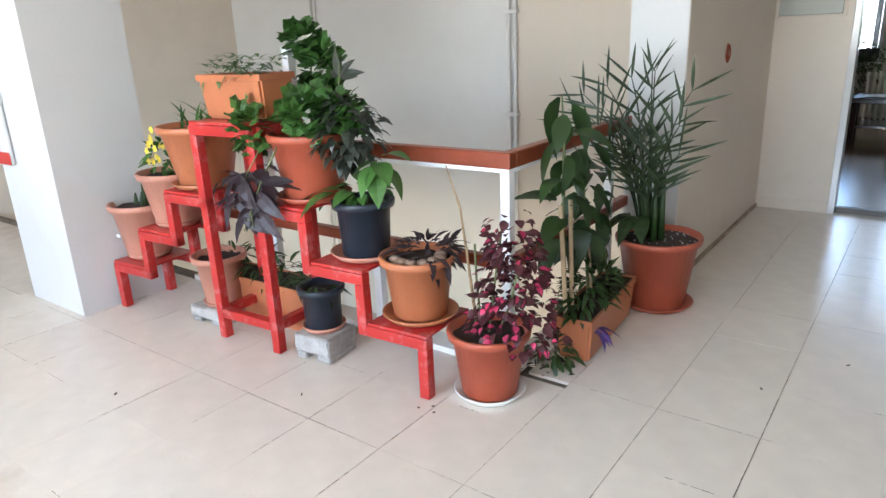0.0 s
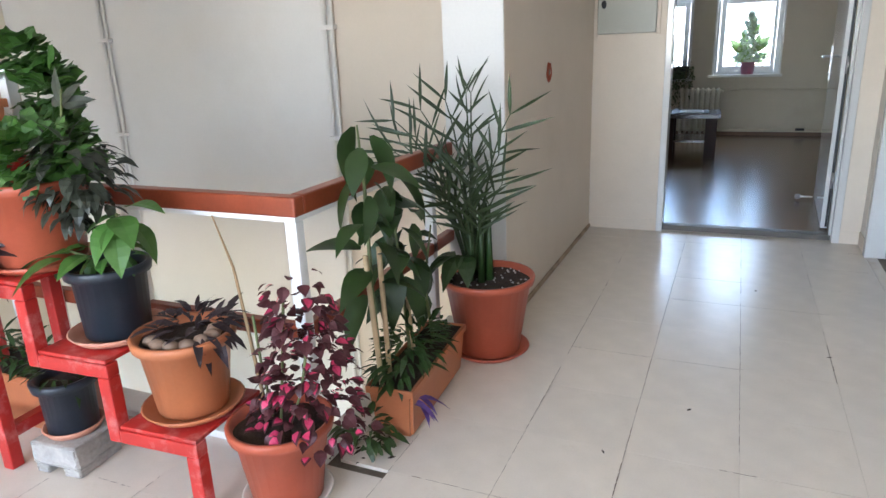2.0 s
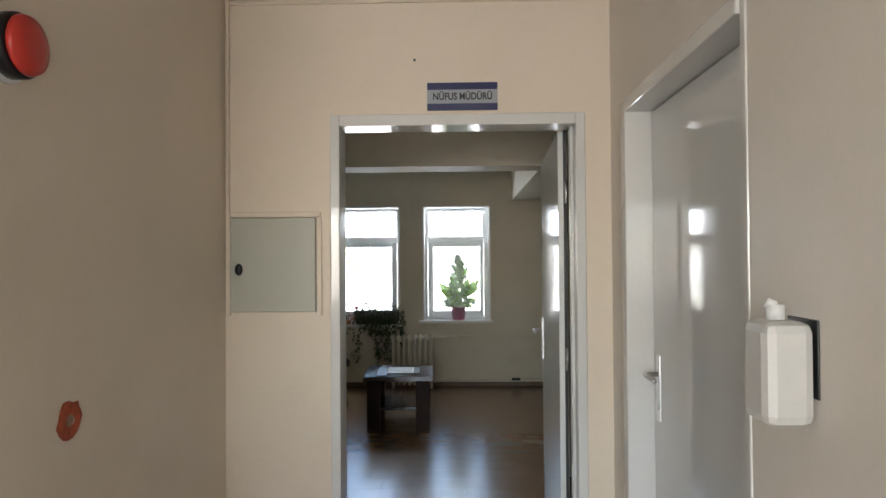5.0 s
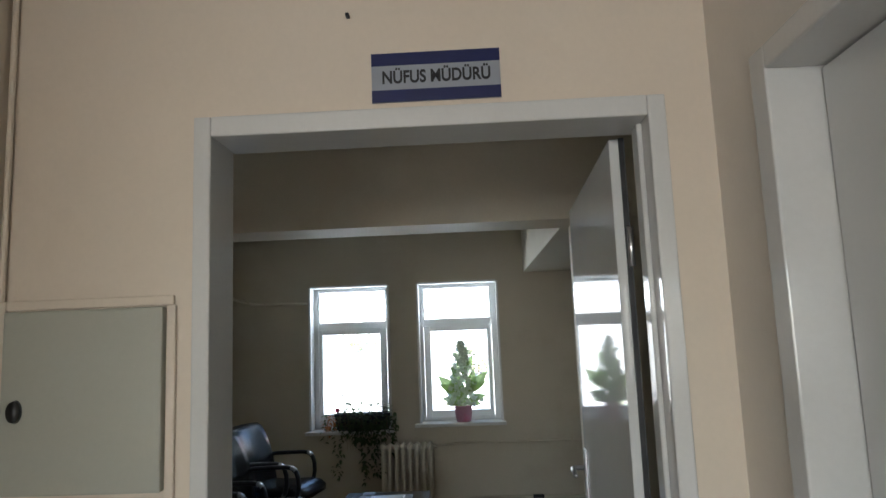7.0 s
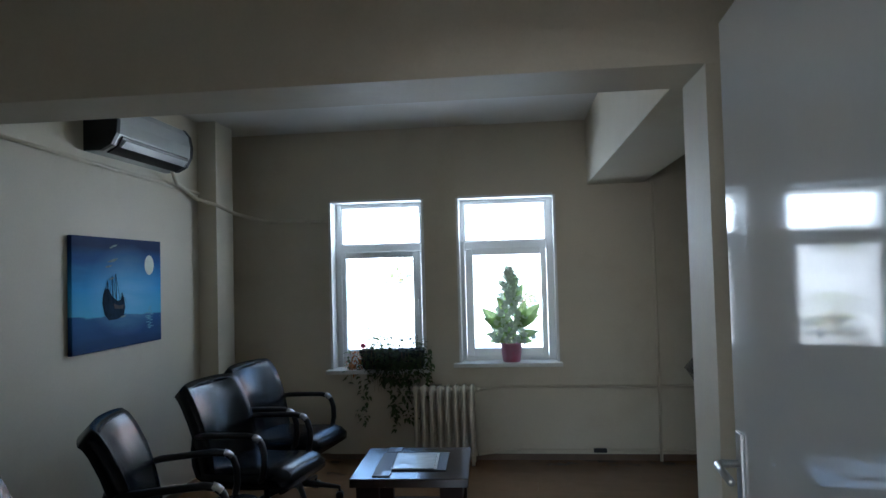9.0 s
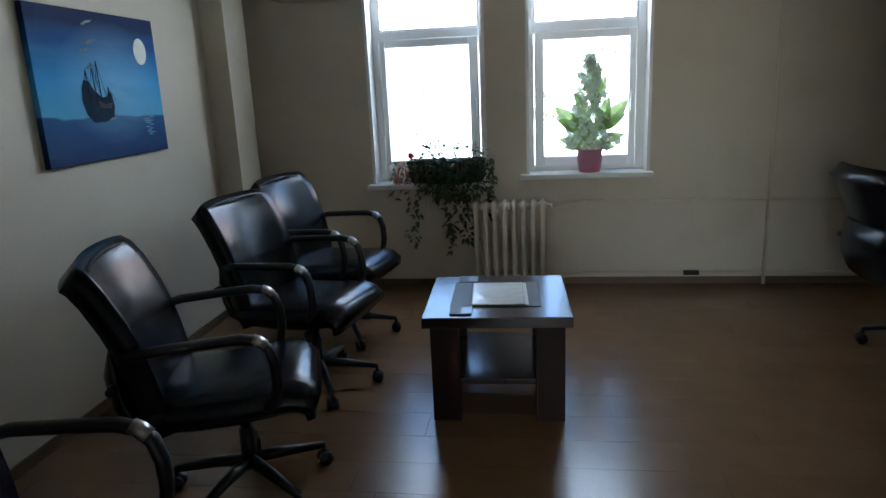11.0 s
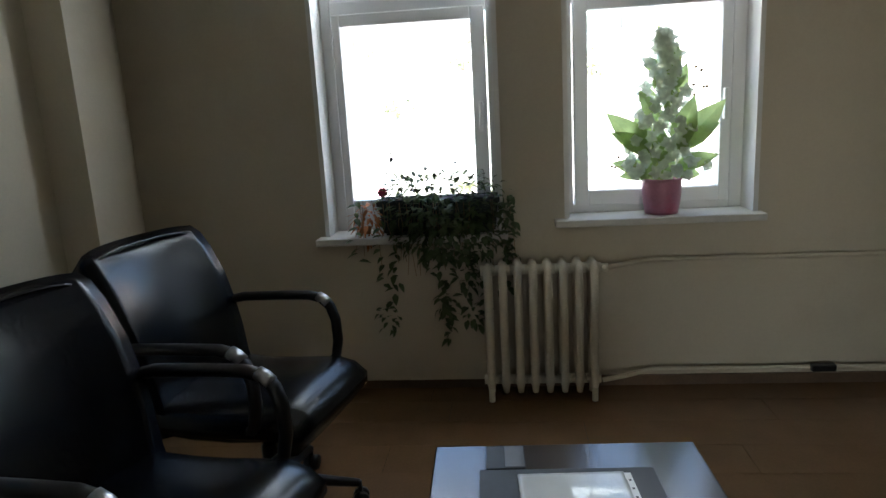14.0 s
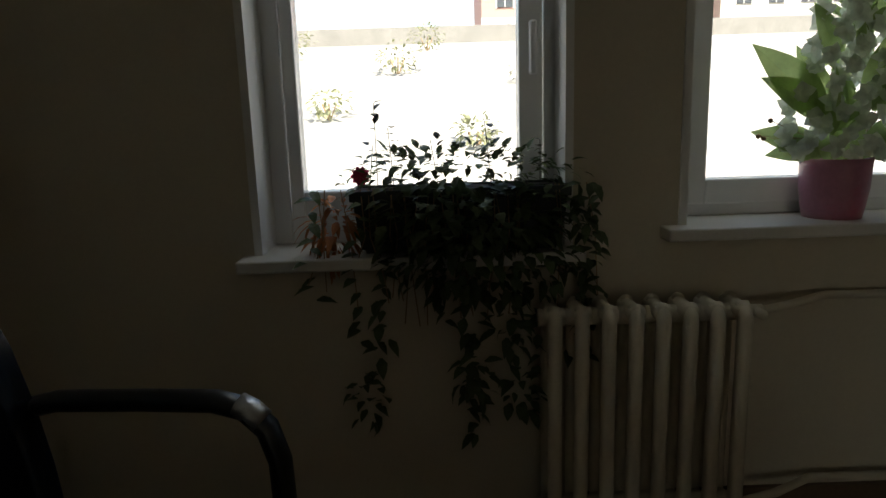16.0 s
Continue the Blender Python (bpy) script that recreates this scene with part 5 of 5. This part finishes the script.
def flat(points, x=0.0285, t=0.0012):
    bm = bmesh.new()
    a, b = [bm.verts.new((x, y, z)) for y, z in points], [bm.verts.new((x + t, y, z)) for y, z in points]
    bm.faces.new(a), bm.faces.new(b[::-1])
    for i in range(len(points)):
        j = (i + 1) % len(points)
        bm.faces.new((a[i], b[i], b[j], a[j]))
    bmesh.ops.recalc_face_normals(bm, faces=bm.faces[:])
    return bm


MOON = mat("moon_cream", (0.75, 0.78, 0.68), 0.6, var=0.1, scale=20, bump=0)
SHIP = mat("ship_dark_blue", (0.014, 0.034, 0.07), 0.8, var=0.3, scale=40, bump=0, spec=0.1)
HAZE = mat("moon_halo_blue", (0.12, 0.36, 0.55), 0.6, var=0.1, scale=10, bump=0)
part("moon", flat([(0.30 + 0.052 * math.cos(k * 0.3142), 0.165 + 0.062 * math.sin(k * 0.3142)) for k in range(20)], 0.029), MOON, pic, "pale full moon")
for k in range(15):
    yy, zz, ww = 0.3 + rnd(-0.025, 0.025), -0.098 - k * 0.0095, rnd(0.015, 0.055)
    part("moonlight", flat([(yy - ww, zz), (yy, zz + 0.003), (yy + ww, zz), (yy, zz - 0.003)], 0.0287), HAZE, pic, "moonlight on the water")
SHIP_Y = -0.065
HULL = [(-0.11, -0.02), (-0.09, 0.015), (-0.06, 0.01), (-0.03, -0.03), (0.02, -0.06), (0.055, -0.058), (0.07, -0.03), (0.088, -0.045), (0.10, -0.1), (0.085, -0.15), (0.02, -0.168), (-0.06, -0.168), (-0.1, -0.13), (-0.117, -0.07)]
part("hull", flat([(y + SHIP_Y, z + 0.015) for y, z in HULL], 0.029), SHIP, pic, "dark ship hull")
part("deck", flat([(-0.08, -0.06), (-0.03, -0.075), (0.02, -0.07), (0.01, -0.095), (-0.07, -0.09)], 0.0304), mat("ship_brown", (0.06, 0.05, 0.06), 0.8, var=0.4, scale=50, bump=0), pic, "brown deck planking")
bm = bmesh.new()
for y, h in ((-0.13, 0.07), (-0.085, 0.10), (-0.05, 0.11), (0.01, 0.0)):
    tube(bm, [(0.03, y, -0.06), (0.03, y - 0.006, h)], 0.0017, 5)
    for q in (-1, 1):
        tube(bm, [(0.0298, y - 0.006, h), (0.0298, y + q * 0.04, -0.06)], 0.0007, 4)
part("rigging", bm, SHIP, pic, "masts and rigging")
SAIL = mat("pale_torn_sail", (0.18, 0.26, 0.30), 0.8, var=0.4, scale=40, bump=0, spec=0.1)
for y, z, w in ((-0.095, 0.185, 0.045), (-0.07, 0.195, 0.035), (-0.125, 0.155, 0.035), (-0.07, 0.275, 0.03), (-0.1, 0.265, 0.02), (-0.1, 0.085, 0.03), (0.01, -0.14, 0.035)):
    part("torn_sail", flat([(y - w, z - 0.004), (y - w * 0.3, z + 0.004), (y + w, z + 0.008), (y + w * 0.4, z - 0.004), (y - w * 0.5, z - 0.008)], 0.0325), SAIL, pic)

# trailing plant on the sill
pl = thing("planter_box", "dark trough planter with trailing leaves on the window sill", "planter", (-0.68, 9.85, WB1 + 0.001), rz=0)
trough(pl, 0.52, 0.14, 0.15, mat("dark_green_trough", (0.03, 0.04, 0.035), 0.5, var=0.2))
DULL = leaf_mat("dull_green_leaf", (0.06, 0.085, 0.035), 0.5)
bm = bmesh.new()
bush(bm, (0, -0.02, 0.19), (0.31, 0.08, 0.07), 330, 0.036, 0.023, 0.5, 0.5)
bush(bm, (0.06, -0.125, -0.01), (0.26, 0.03, 0.11), 260, 0.04, 0.027, 0.6, -0.3)
bush(bm, (0.03, -0.1, 0.08), (0.27, 0.035, 0.09), 380, 0.038, 0.026, 0.6, -0.1)
for _ in range(4):
    bush(bm, (rnd(-0.3, 0.3), -0.1, -rnd(0.1, 0.42)), (0.05, 0.03, 0.07), 26, 0.04, 0.027, 0.6, -0.2)
for _ in range(14):
    x = rnd(-0.36, 0.33)
    z, y = 0.16, -0.085
    low = -rnd(0.12, 0.55) * (1 - 0.7 * abs(x) / 0.5)
    xx = x
    while z > low:
        leaf(bm, (xx, y + rnd(-0.02, 0.01), z), (rnd(-1, 1), rnd(-1, 0.2), rnd(-0.6, 0.3)), (0, -0.3, 1), rnd(0.034, 0.052), rnd(0.018, 0.03), 0.5, 3)
        z -= rnd(0.018, 0.04)
        xx += rnd(-0.012, 0.012)
part("foliage", bm, DULL, pl)
bm = bmesh.new()
for _ in range(26):
    x = rnd(-0.34, 0.32)
    stems(bm, [[(x, -0.07, 0.16), (x + rnd(-0.02, 0.02), -0.09, 0.05), (x + rnd(-0.04, 0.04), -0.09, -rnd(0.02, 0.18))]], 0.0015)
part("trailing_stem", bm, BARK, pl)
bm = bmesh.new()
for x, z in ((-0.2, 0.36), (-0.16, 0.3), (0.08, 0.31), (-0.05, 0.27), (0.2, 0.26), (-0.22, 0.26)):
    tube(bm, [(x, 0, 0.15), (x + rnd(-0.02, 0.02), 0, z)], 0.0012, 4)
    for k in range(5):
        leaf(bm, (x, 0, z - k * 0.016), (rnd(-1, 1), rnd(-1, 1), 0.4), (0, 0, 1), 0.028, 0.02, 0.3, 3)
part("sprig", bm, PURPLE_GREEN, pl, "thin upright sprigs")
bm = bmesh.new()
bush(bm, (-0.31, -0.03, 0.06), (0.06, 0.04, 0.08), 75, 0.06, 0.018, 0.7, -0.3)
part("dry_leaf", bm, mat("dry_orange_leaf", (0.45, 0.17, 0.05), 0.7, var=0.3), pl, "dry orange-brown leaves")
bm = bmesh.new()
for k in range(10):
    a = k * 0.63
    leaf(bm, (-0.235, -0.05, 0.19), (math.cos(a), -0.5, math.sin(a)), (0, -1, 0), 0.026, 0.022, 0.2, 3)
part("pink_flower", bm, COLEUS_PINK, pl, "small pink flower")

# bouquet on the other sill
pl = thing("flower_vase", "white artificial flowers with green leaves in a pink vase", "vase", (0.272, 9.885, WB2 + 0.001))
VASE = mat("pink_purple_ceramic", (0.48, 0.21, 0.29), 0.3, var=0.2, scale=9, bump=0.006, stain=(0.60, 0.10, 0.18), stain_amt=1.0, stain_scale=5)
part("vase", lathe([(0, 0), (0.068, 0), (0.074, 0.03), (0.08, 0.075), (0.082, 0.13), (0.084, 0.15), (0.076, 0.148), (0.065, 0.1), (0, 0.08)], 24), VASE, pl, "", True)
bm = bmesh.new()
for h in range(112):
    q = (h / 111) ** 1.25
    z = 0.16 + 0.58 * q
    rr = (0.155 * (1 - q) ** 0.8 + 0.02) * rnd(0.2, 1.1)
    a = h * 2.4
    c = Vector((rr * math.cos(a), rr * math.sin(a) * 0.45 - 0.03, z))
    for k in range(5):
        b = k * 1.257 + h
        leaf(bm, c, (math.cos(b), rnd(-0.6, 0.1), math.sin(b)), (0, -1, 0.2), rnd(0.022, 0.04), rnd(0.02, 0.034), 0.4, 4)
part("white_flower", bm, CREAM, pl, "white artificial blossoms")
bm = bmesh.new()
SPRAY = [(-0.05, 0.22, -0.75, 0.8, 0.29), (0.06, 0.24, 0.7, 0.8, 0.30), (0.03, 0.44, 0.45, 0.9, 0.2), (-0.04, 0.2, -0.35, 1, 0.24), (0.05, 0.24, 0.3, 1, 0.26), (-0.05, 0.15, -1, 0.3, 0.19), (0.06, 0.17, 1, 0.3, 0.19), (-0.03, 0.36, -0.5, 0.9, 0.17), (-0.06, 0.24, -0.9, 0.5, 0.2), (0.07, 0.26, 0.9, 0.5, 0.2), (0.02, 0.52, 0.2, 1, 0.18), (-0.01, 0.64, -0.1, 1, 0.12), (0.04, 0.15, 0.9, -0.15, 0.17), (-0.04, 0.15, -0.9, -0.1, 0.16), (0.0, 0.1, 0.25, 0.9, 0.16), (-0.02, 0.1, -0.25, 0.8, 0.16), (0.0, 0.16, 0.0, 1, 0.2), (0.05, 0.12, 0.6, 0.5, 0.16), (-0.05, 0.12, -0.6, 0.5, 0.16)]
for x, z, dx, dz, L in SPRAY:
    leaf(bm, (x, -0.02, z + 0.03), (dx, rnd(-0.3, 0.3), dz), (0, -1, 0.3), L * 0.9, L * 0.38, 0.15, 6)
for _ in range(46):
    z = rnd(0.2, 0.62)
    leaf(bm, (rnd(-0.05, 0.05), -0.01 + rnd(-0.03, 0.03), z), (rnd(-0.9, 0.9), rnd(-0.4, 0.4), rnd(0.4, 1.0)), (0, -1, 0.3), rnd(0.07, 0.13) * (1.2 - z), rnd(0.012, 0.026), 0.2, 4)
part("green_leaf", bm, see_through(mat("bright_silk_leaf", (0.36, 0.48, 0.20), 0.5, var=0.25, scale=15), 0.5), pl, "broad bright green leaves")
bm = bmesh.new()
for k in range(9):
    c = Vector((0.13 + rnd(-0.03, 0.05), -0.02, 0.5 + rnd(-0.06, 0.1))) if k < 6 else Vector((-0.19 + rnd(-0.02, 0.02), -0.02, 0.22 + rnd(-0.02, 0.03)))
    bmesh.ops.create_icosphere(bm, subdivisions=1, radius=0.007, matrix=Matrix.Translation(c))
    tube(bm, [c, Vector((c.x * 0.4, -0.01, 0.2))], 0.001, 4)
part("berry", bm, BARK, pl, "dark berries on wires")

# ceiling lamps in the office
lamp = thing("ceiling_lamp", "switched-off white fluorescent ceiling lamp", "lamp", (-0.58, 8.68, ZR), "ceiling lamps")
part("housing", boxes((-0.32, 0.32, -0.09, 0.09, -0.05, 0.0), bev=0.01), WHITE_METAL, lamp)
part("diffuser", boxes((-0.30, 0.30, -0.075, 0.075, -0.075, -0.05), bev=0.012), PVC, lamp)
copy_thing(lamp, pose(-0.39, 6.12, ZR))

# ---- outside ----
PAVE = mat("pale_dry_ground", (0.46, 0.445, 0.41), 0.9, var=0.15, scale=0.4, fine=6, bump=0.02)
SLOPE = [(10.6, -4.0), (16, -3.3), (24, -1.4), (34, 1.4), (46, 4.5), (57, 6.3), (60, 6.6), (64, 7.0), (110, 7.6), (1200, 12.0)]


def ground_z(y):
    """Height of the hillside behind the building at a distance y."""
    for (y0, z0), (y1, z1) in zip(SLOPE, SLOPE[1:]):
        if y <= y1:
            return z0 + (z1 - z0) * (y - y0) / (y1 - y0)
    return SLOPE[-1][1]


bm = bmesh.new()
xs = [-600, -200] + [k * 8 for k in range(-8, 9)] + [200, 600]
ys = [10.6 + 2.2 * k for k in range(24)] + [64, 75, 90, 110, 300, 1200]
grid = [[bm.verts.new((x, y, ground_z(y) + (rnd(-0.12, 0.12) if 14 < y < 56 and abs(x) < 70 else 0))) for x in xs] for y in ys]
for ra, rb in zip(grid, grid[1:]):
    for k in range(len(xs) - 1):
        bm.faces.new((ra[k], ra[k + 1], rb[k + 1], rb[k]))
tagged(part("ground", bm, PAVE, None, "", True), "pale dry sunlit hillside rising behind the building", "ground", kind="structure")
structure("retaining_wall", boxes((-60, 60, 57.2, 57.7, 5.6, 7.5), bev=0.04), mat("weathered_concrete_wall", (0.24, 0.235, 0.22), 0.9, var=0.2, scale=0.7, fine=8, bump=0.04), "low grey concrete wall at the top of the slope", "wall")
structure("road", boxes((-300, 300, 60.5, 66.5, 6.9, 7.32)), mat("asphalt", (0.09, 0.09, 0.09), 0.9, var=0.15, scale=0.6, bump=0.03), "grey asphalt street", "road")
FACADES = [((-52, -26), 76, 9, (0.62, 0.58, 0.52)), ((4, 24), 72, 12, (0.55, 0.33, 0.28)), ((27, 50), 74, 10, (0.62, 0.60, 0.55))]
PANE_DARK = mat("far_window_glass", (0.07, 0.08, 0.09), 0.25, bump=0)
ROOFING = mat("roof_tiles", (0.45, 0.28, 0.2), 0.9, var=0.1, scale=1, bump=0.03)
PALE_BAND = mat("pale_ground_floor", (0.68, 0.66, 0.62), 0.8, var=0.08, scale=0.6, bump=0.02)
for (x0, x1), y, h, rgb in FACADES:
    hs = thing("apartment_building", "plastered apartment block across the street", "building", ((x0 + x1) / 2, y, 7.0), "buildings across the street")
    w = (x1 - x0) / 2
    part("wall", boxes((-w, w, 0, 11, 0, h)), mat("facade_plaster", rgb, 0.8, var=0.08, scale=0.5, fine=9, bump=0.02), hs)
    part("ground_floor", boxes((-w - 0.05, w + 0.05, -0.08, 0.0, 0, 3.0)), PALE_BAND, hs, "pale plastered ground floor")
    part("roof", boxes((-w - 0.4, w + 0.4, -0.4, 11.4, h, h + 0.35), bev=0.05), ROOFING, hs)
    for fl in range(int(h // 3)):
        k = -w + 1.4
        while k < w - 1.4:
            win = part("window", boxes((k, k + 1.5, -0.13, 0.02, fl * 3 + 0.9, fl * 3 + 2.4)), PANE_DARK, hs)
            part("window_frame", boxes((k - 0.08, k, -0.16, 0.0, fl * 3 + 0.82, fl * 3 + 2.48), (k + 1.5, k + 1.58, -0.16, 0.0, fl * 3 + 0.82, fl * 3 + 2.48), (k + 0.72, k + 0.78, -0.15, 0.0, fl * 3 + 0.9, fl * 3 + 2.4)), PVC, win)
            k += 3.1
for cx, rgb in ((13.5, (0.05, 0.10, 0.28)), (7.2, (0.5, 0.5, 0.5)), (-16.5, (0.4, 0.05, 0.04))):
    car = thing("parked_car", "small car parked at the kerb of the street", "car", (cx, 61.8, 7.32), "parked cars")
    part("body", boxes((-2.0, 2.0, -0.8, 0.8, 0.28, 0.85), bev=0.15), mat("car_paint", rgb, 0.25, var=0.03, bump=0), car)
    part("cabin", boxes((-1.1, 1.2, -0.7, 0.7, 0.8, 1.42), bev=0.22), PANE_DARK, car, "dark glazed cabin")
    for wx in (-1.25, 1.3):
        for wy in (-0.78, 0.78):
            bm = bmesh.new()
            tube(bm, [(wx, wy - 0.08, 0.31), (wx, wy + 0.08, 0.31)], 0.31, 16)
            part("wheel", bm, BLACK_PLASTIC, car)
pole = thing("street_lamp", "grey steel street lamp post beside the wall", "street lamp", (8.3, 55.5, ground_z(55.5) - 0.1))
bm = bmesh.new()
tube(bm, [(0, 0, 0), (0, 0, 7.2)], [0.11, 0.07], 10)
part("post", bm, CONCRETE, pole, "", True)
bm = bmesh.new()
tube(bm, [(0, 0, 7.1), (0.3, 0, 7.6), (1.4, 0, 7.8)], 0.05, 8)
part("arm", bm, CONCRETE, pole, "", True)
part("lamp_head", boxes((1.3, 2.0, -0.14, 0.14, 7.72, 7.88), bev=0.04), CONCRETE, pole)

# leaf colour lightened to imitate the hazy glare outside the windows
SHRUB = leaf_mat("glare_pale_shrub", (0.21, 0.22, 0.13), 0.7, glow=0.3)
for cx, cy, r in ((-3.2, 18.5, 0.7), (-6.6, 27.0, 0.9), (-1.4, 24.2, 0.6), (-4.6, 33.2, 0.9), (-10.5, 36.5, 1.1), (0.6, 29.5, 0.8), (-2.4, 41.0, 1.2), (-8.4, 46.0, 1.3), (3.5, 38.0, 0.9), (-1.0, 50.0, 1.2)):
    sh = thing("shrub", "small shrub on the sunlit ground, its leaf colour paled for glare", "shrub", (cx, cy, ground_z(cy) - 0.08), "shrubs outside")
    bm = bmesh.new()
    stems(bm, [[(0, 0, -0.05), (dx * r, dy * r, r * 0.7)] for dx, dy in ((0.3, 0.1), (-0.3, 0.15), (0.05, -0.3))], 0.03)
    part("stem", bm, BARK, sh)
    part("foliage", bush(bmesh.new(), (0, 0, r * 0.75), (r, r, r * 0.6), 150, 0.28, 0.14, 0.4, 0.4), SHRUB, sh)

# crumbs of soil and dead leaves round the planters
bm = bmesh.new()
for _ in range(46):
    c = (-0.86 + random.gauss(0, 0.06), 2.03 + random.gauss(0, 0.05), 0.004)
    leaf(bm, c, (rnd(-1, 1), rnd(-1, 1), 0.02), (0, 0, 1), rnd(0.012, 0.05), rnd(0.005, 0.018), 0.02, 3)
for cx, cy in ((-1.03, 1.53), (-1.0, 1.5), (-1.06, 1.5), (0.12, 2.6), (-0.1, 2.25), (-2.1, 0.95), (-1.5, 1.35), (0.6, 3.2), (0.35, 3.9)):
    leaf(bm, (cx, cy, 0.002), (rnd(-1, 1), rnd(-1, 1), 0), (0, 0, 1), rnd(0.012, 0.03), rnd(0.006, 0.012), 0.0, 3)
tagged(part("floor_litter", bm, SOIL), "dark soil crumbs and dead leaves on the tiles", "litter", kind="stuff")

# ---- floor pieces ----
PX, PY, GAP = 0.327, 0.348, 0.0004
OX, OY = -0.367, 1.2435


def tile_mesh(name, w, d):
    bm = boxes((0, w, 0, d, -0.012, 0.0))
    me = bpy.data.meshes.new(name)
    bm.to_mesh(me)
    bm.free()
    me.materials.append(TILE)
    return me


floor_tiles = thing("floor", "cream terrazzo floor tiles with dark worn joints", "floor", kind="structure")
WIDE = 0.0019
whole = {(a, b): tile_mesh("tile", PX - GAP - WIDE * a, PY - GAP - WIDE * b) for a in (0, 1) for b in (0, 1)}
rest = bmesh.new()
made = 0
for j in range(-14, 11):
    for i in range(-24, 5):
        x0, y0 = OX + i * PX, OY + j * PY
        x1, y1 = min(x0 + PX - GAP, XR), min(y0 + PY - GAP, 5.0)
        if x0 > XR - 0.01 or y0 > 4.98 or y0 < -3.6:
            continue
        if x0 < -0.75 and y1 > 1.90:
            if x0 < -0.99 or y0 > 1.90:
                if x0 < -0.99 and y0 < 1.9:
                    y1 = 1.898
                elif x0 < -1.03:
                    continue
        if x0 < -0.88 and y0 > 1.85:
            if x1 < -0.8:
                continue
            x0 = -0.868
        if y1 - y0 < 0.02:
            continue
        cut = x1 - x0 < PX - GAP - 1e-4 or y1 - y0 < PY - GAP - 1e-4
        if x0 > -3.3 and y0 > 0.2 and made < 300:
            ob = new("tile", tile_mesh("tile", x1 - x0, y1 - y0) if cut else whole[(int(rnd(0, 1) < (0.4 if (i * 7) % 3 == 0 else 0.12)), int(rnd(0, 1) < 0.16))])
            ob.parent = floor_tiles
            ob.location = (x0, y0, random.uniform(-0.0006, 0.0))
            made += 1
        else:
            box(rest, x0, x1 - (0.0022 if rnd(0, 1) < 0.4 else 0), y0, y1 - (0.0022 if rnd(0, 1) < 0.15 else 0), -0.012, 0)
tagged(part("tile_field", rest, TILE, floor_tiles), kind="stuff")

# broken joint edges: short dark chips along the joint lines
chips = bmesh.new()
for _ in range(230):
    i, j, along = random.randint(-9, 3), random.randint(-3, 10), rnd(0, 1) < 0.72
    x, y = OX + i * PX, OY + j * PY
    if y > 1.85 and x < -0.6 or x > XR - 0.05 or y > 4.9:
        continue
    s, n = rnd(0, 0.3), random.randint(2, 6)
    for _k in range(n):
        w, ln = rnd(0.0012, 0.0042), rnd(0.008, 0.035)
        x0, y0 = (x - 0.001 + rnd(-0.001, 0.001), y + s) if along else (x + s, y - 0.001 + rnd(-0.001, 0.001))
        if along:
            co = [(x0 - w / 2, y0), (x0 + w / 3, y0 + ln * 0.2), (x0 + w / 2, y0 + ln), (x0 - w / 3, y0 + ln * 0.8)]
        else:
            co = [(x0, y0 - w / 2), (x0 + ln * 0.8, y0 - w / 3), (x0 + ln, y0 + w / 2), (x0 + ln * 0.2, y0 + w / 3)]
        chips.faces.new([chips.verts.new((a, b, 0.0006)) for a, b in co])
        s += ln * rnd(0.9, 1.6)
# the joints that have lost their filling: (runs along y, fixed place, from, to)
OPEN_JOINTS = [(1, 1, 1.45, 3.55), (1, 0, 1.0, 2.75), (1, -1, 1.1, 2.15), (1, -4, 1.0, 1.5), (1, -3, 1.0, 1.45), (1, -2, 1.3, 1.6), (1, 2, 2.4, 3.7), (1, 0, 2.9, 3.6), (0, 0, -2.75, -1.15), (0, 2, -0.62, -0.02), (0, 7, -0.03, 0.62), (0, 0, -0.82, -0.6), (0, 5, -0.3, 0.3)]
for along, k, lo, hi in OPEN_JOINTS:
    s = lo
    while s < hi:
        ln, w, at = rnd(0.02, 0.07), rnd(0.0012, 0.003), (OX + k * PX if along else OY + k * PY) - 0.0012 + rnd(-0.0006, 0.0006)
        co = [(at - w / 2, s), (at + w / 3, s + ln * 0.15), (at + w / 2, s + ln), (at - w / 3, s + ln * 0.85)]
        chips.faces.new([chips.verts.new((a, b, 0.0007) if along else (b, a, 0.0007)) for a, b in co])
        s += ln * rnd(0.9, 1.25)
tagged(part("joint_chip", chips, GROUT, floor_tiles), kind="stuff")

planks = thing("floor", "brown wood laminate planks", "floor", kind="structure")
pw, plen = 0.192, 1.285
lens_cache = {}
j, y = 0, 5.06
while y < RY1 - 0.01:
    y1 = min(y + pw - 0.0012, RY1)
    x = RX0 - (0.43 * (j % 3) + 0.11 * (j % 4))
    while x < RX1:
        a, b = max(x, RX0), min(x + plen - 0.0012, RX1)
        if b - a > 0.02:
            key = (round(b - a, 3), round(y1 - y, 3))
            if key not in lens_cache:
                bm = boxes((0, b - a, 0, y1 - y, -0.0055, 0))
                me = bpy.data.meshes.new("plank")
                bm.to_mesh(me)
                bm.free()
                me.materials.append(LAMINATE)
                lens_cache[key] = me
            ob = new("plank", lens_cache[key])
            ob.parent = planks
            ob.location = (a, y, ZF)
        x += plen
    y += pw
    j += 1

# masses of small leaves and petals count as stuff
SMALL = ("foliage", "low_foliage", "dark_foliage", "hanging_foliage", "leaf_heart", "flower", "white_flower", "sprig", "trailing_stem", "dry_leaf", "gravel", "berry", "stem", "violet_leaf", "green_leaf", "broad_leaf", "shoot", "pink_flower")
for ob in scene.objects:
    if ob.parent is not None and ob.name.split(".")[0] in SMALL:
        ob["kind"] = "stuff"
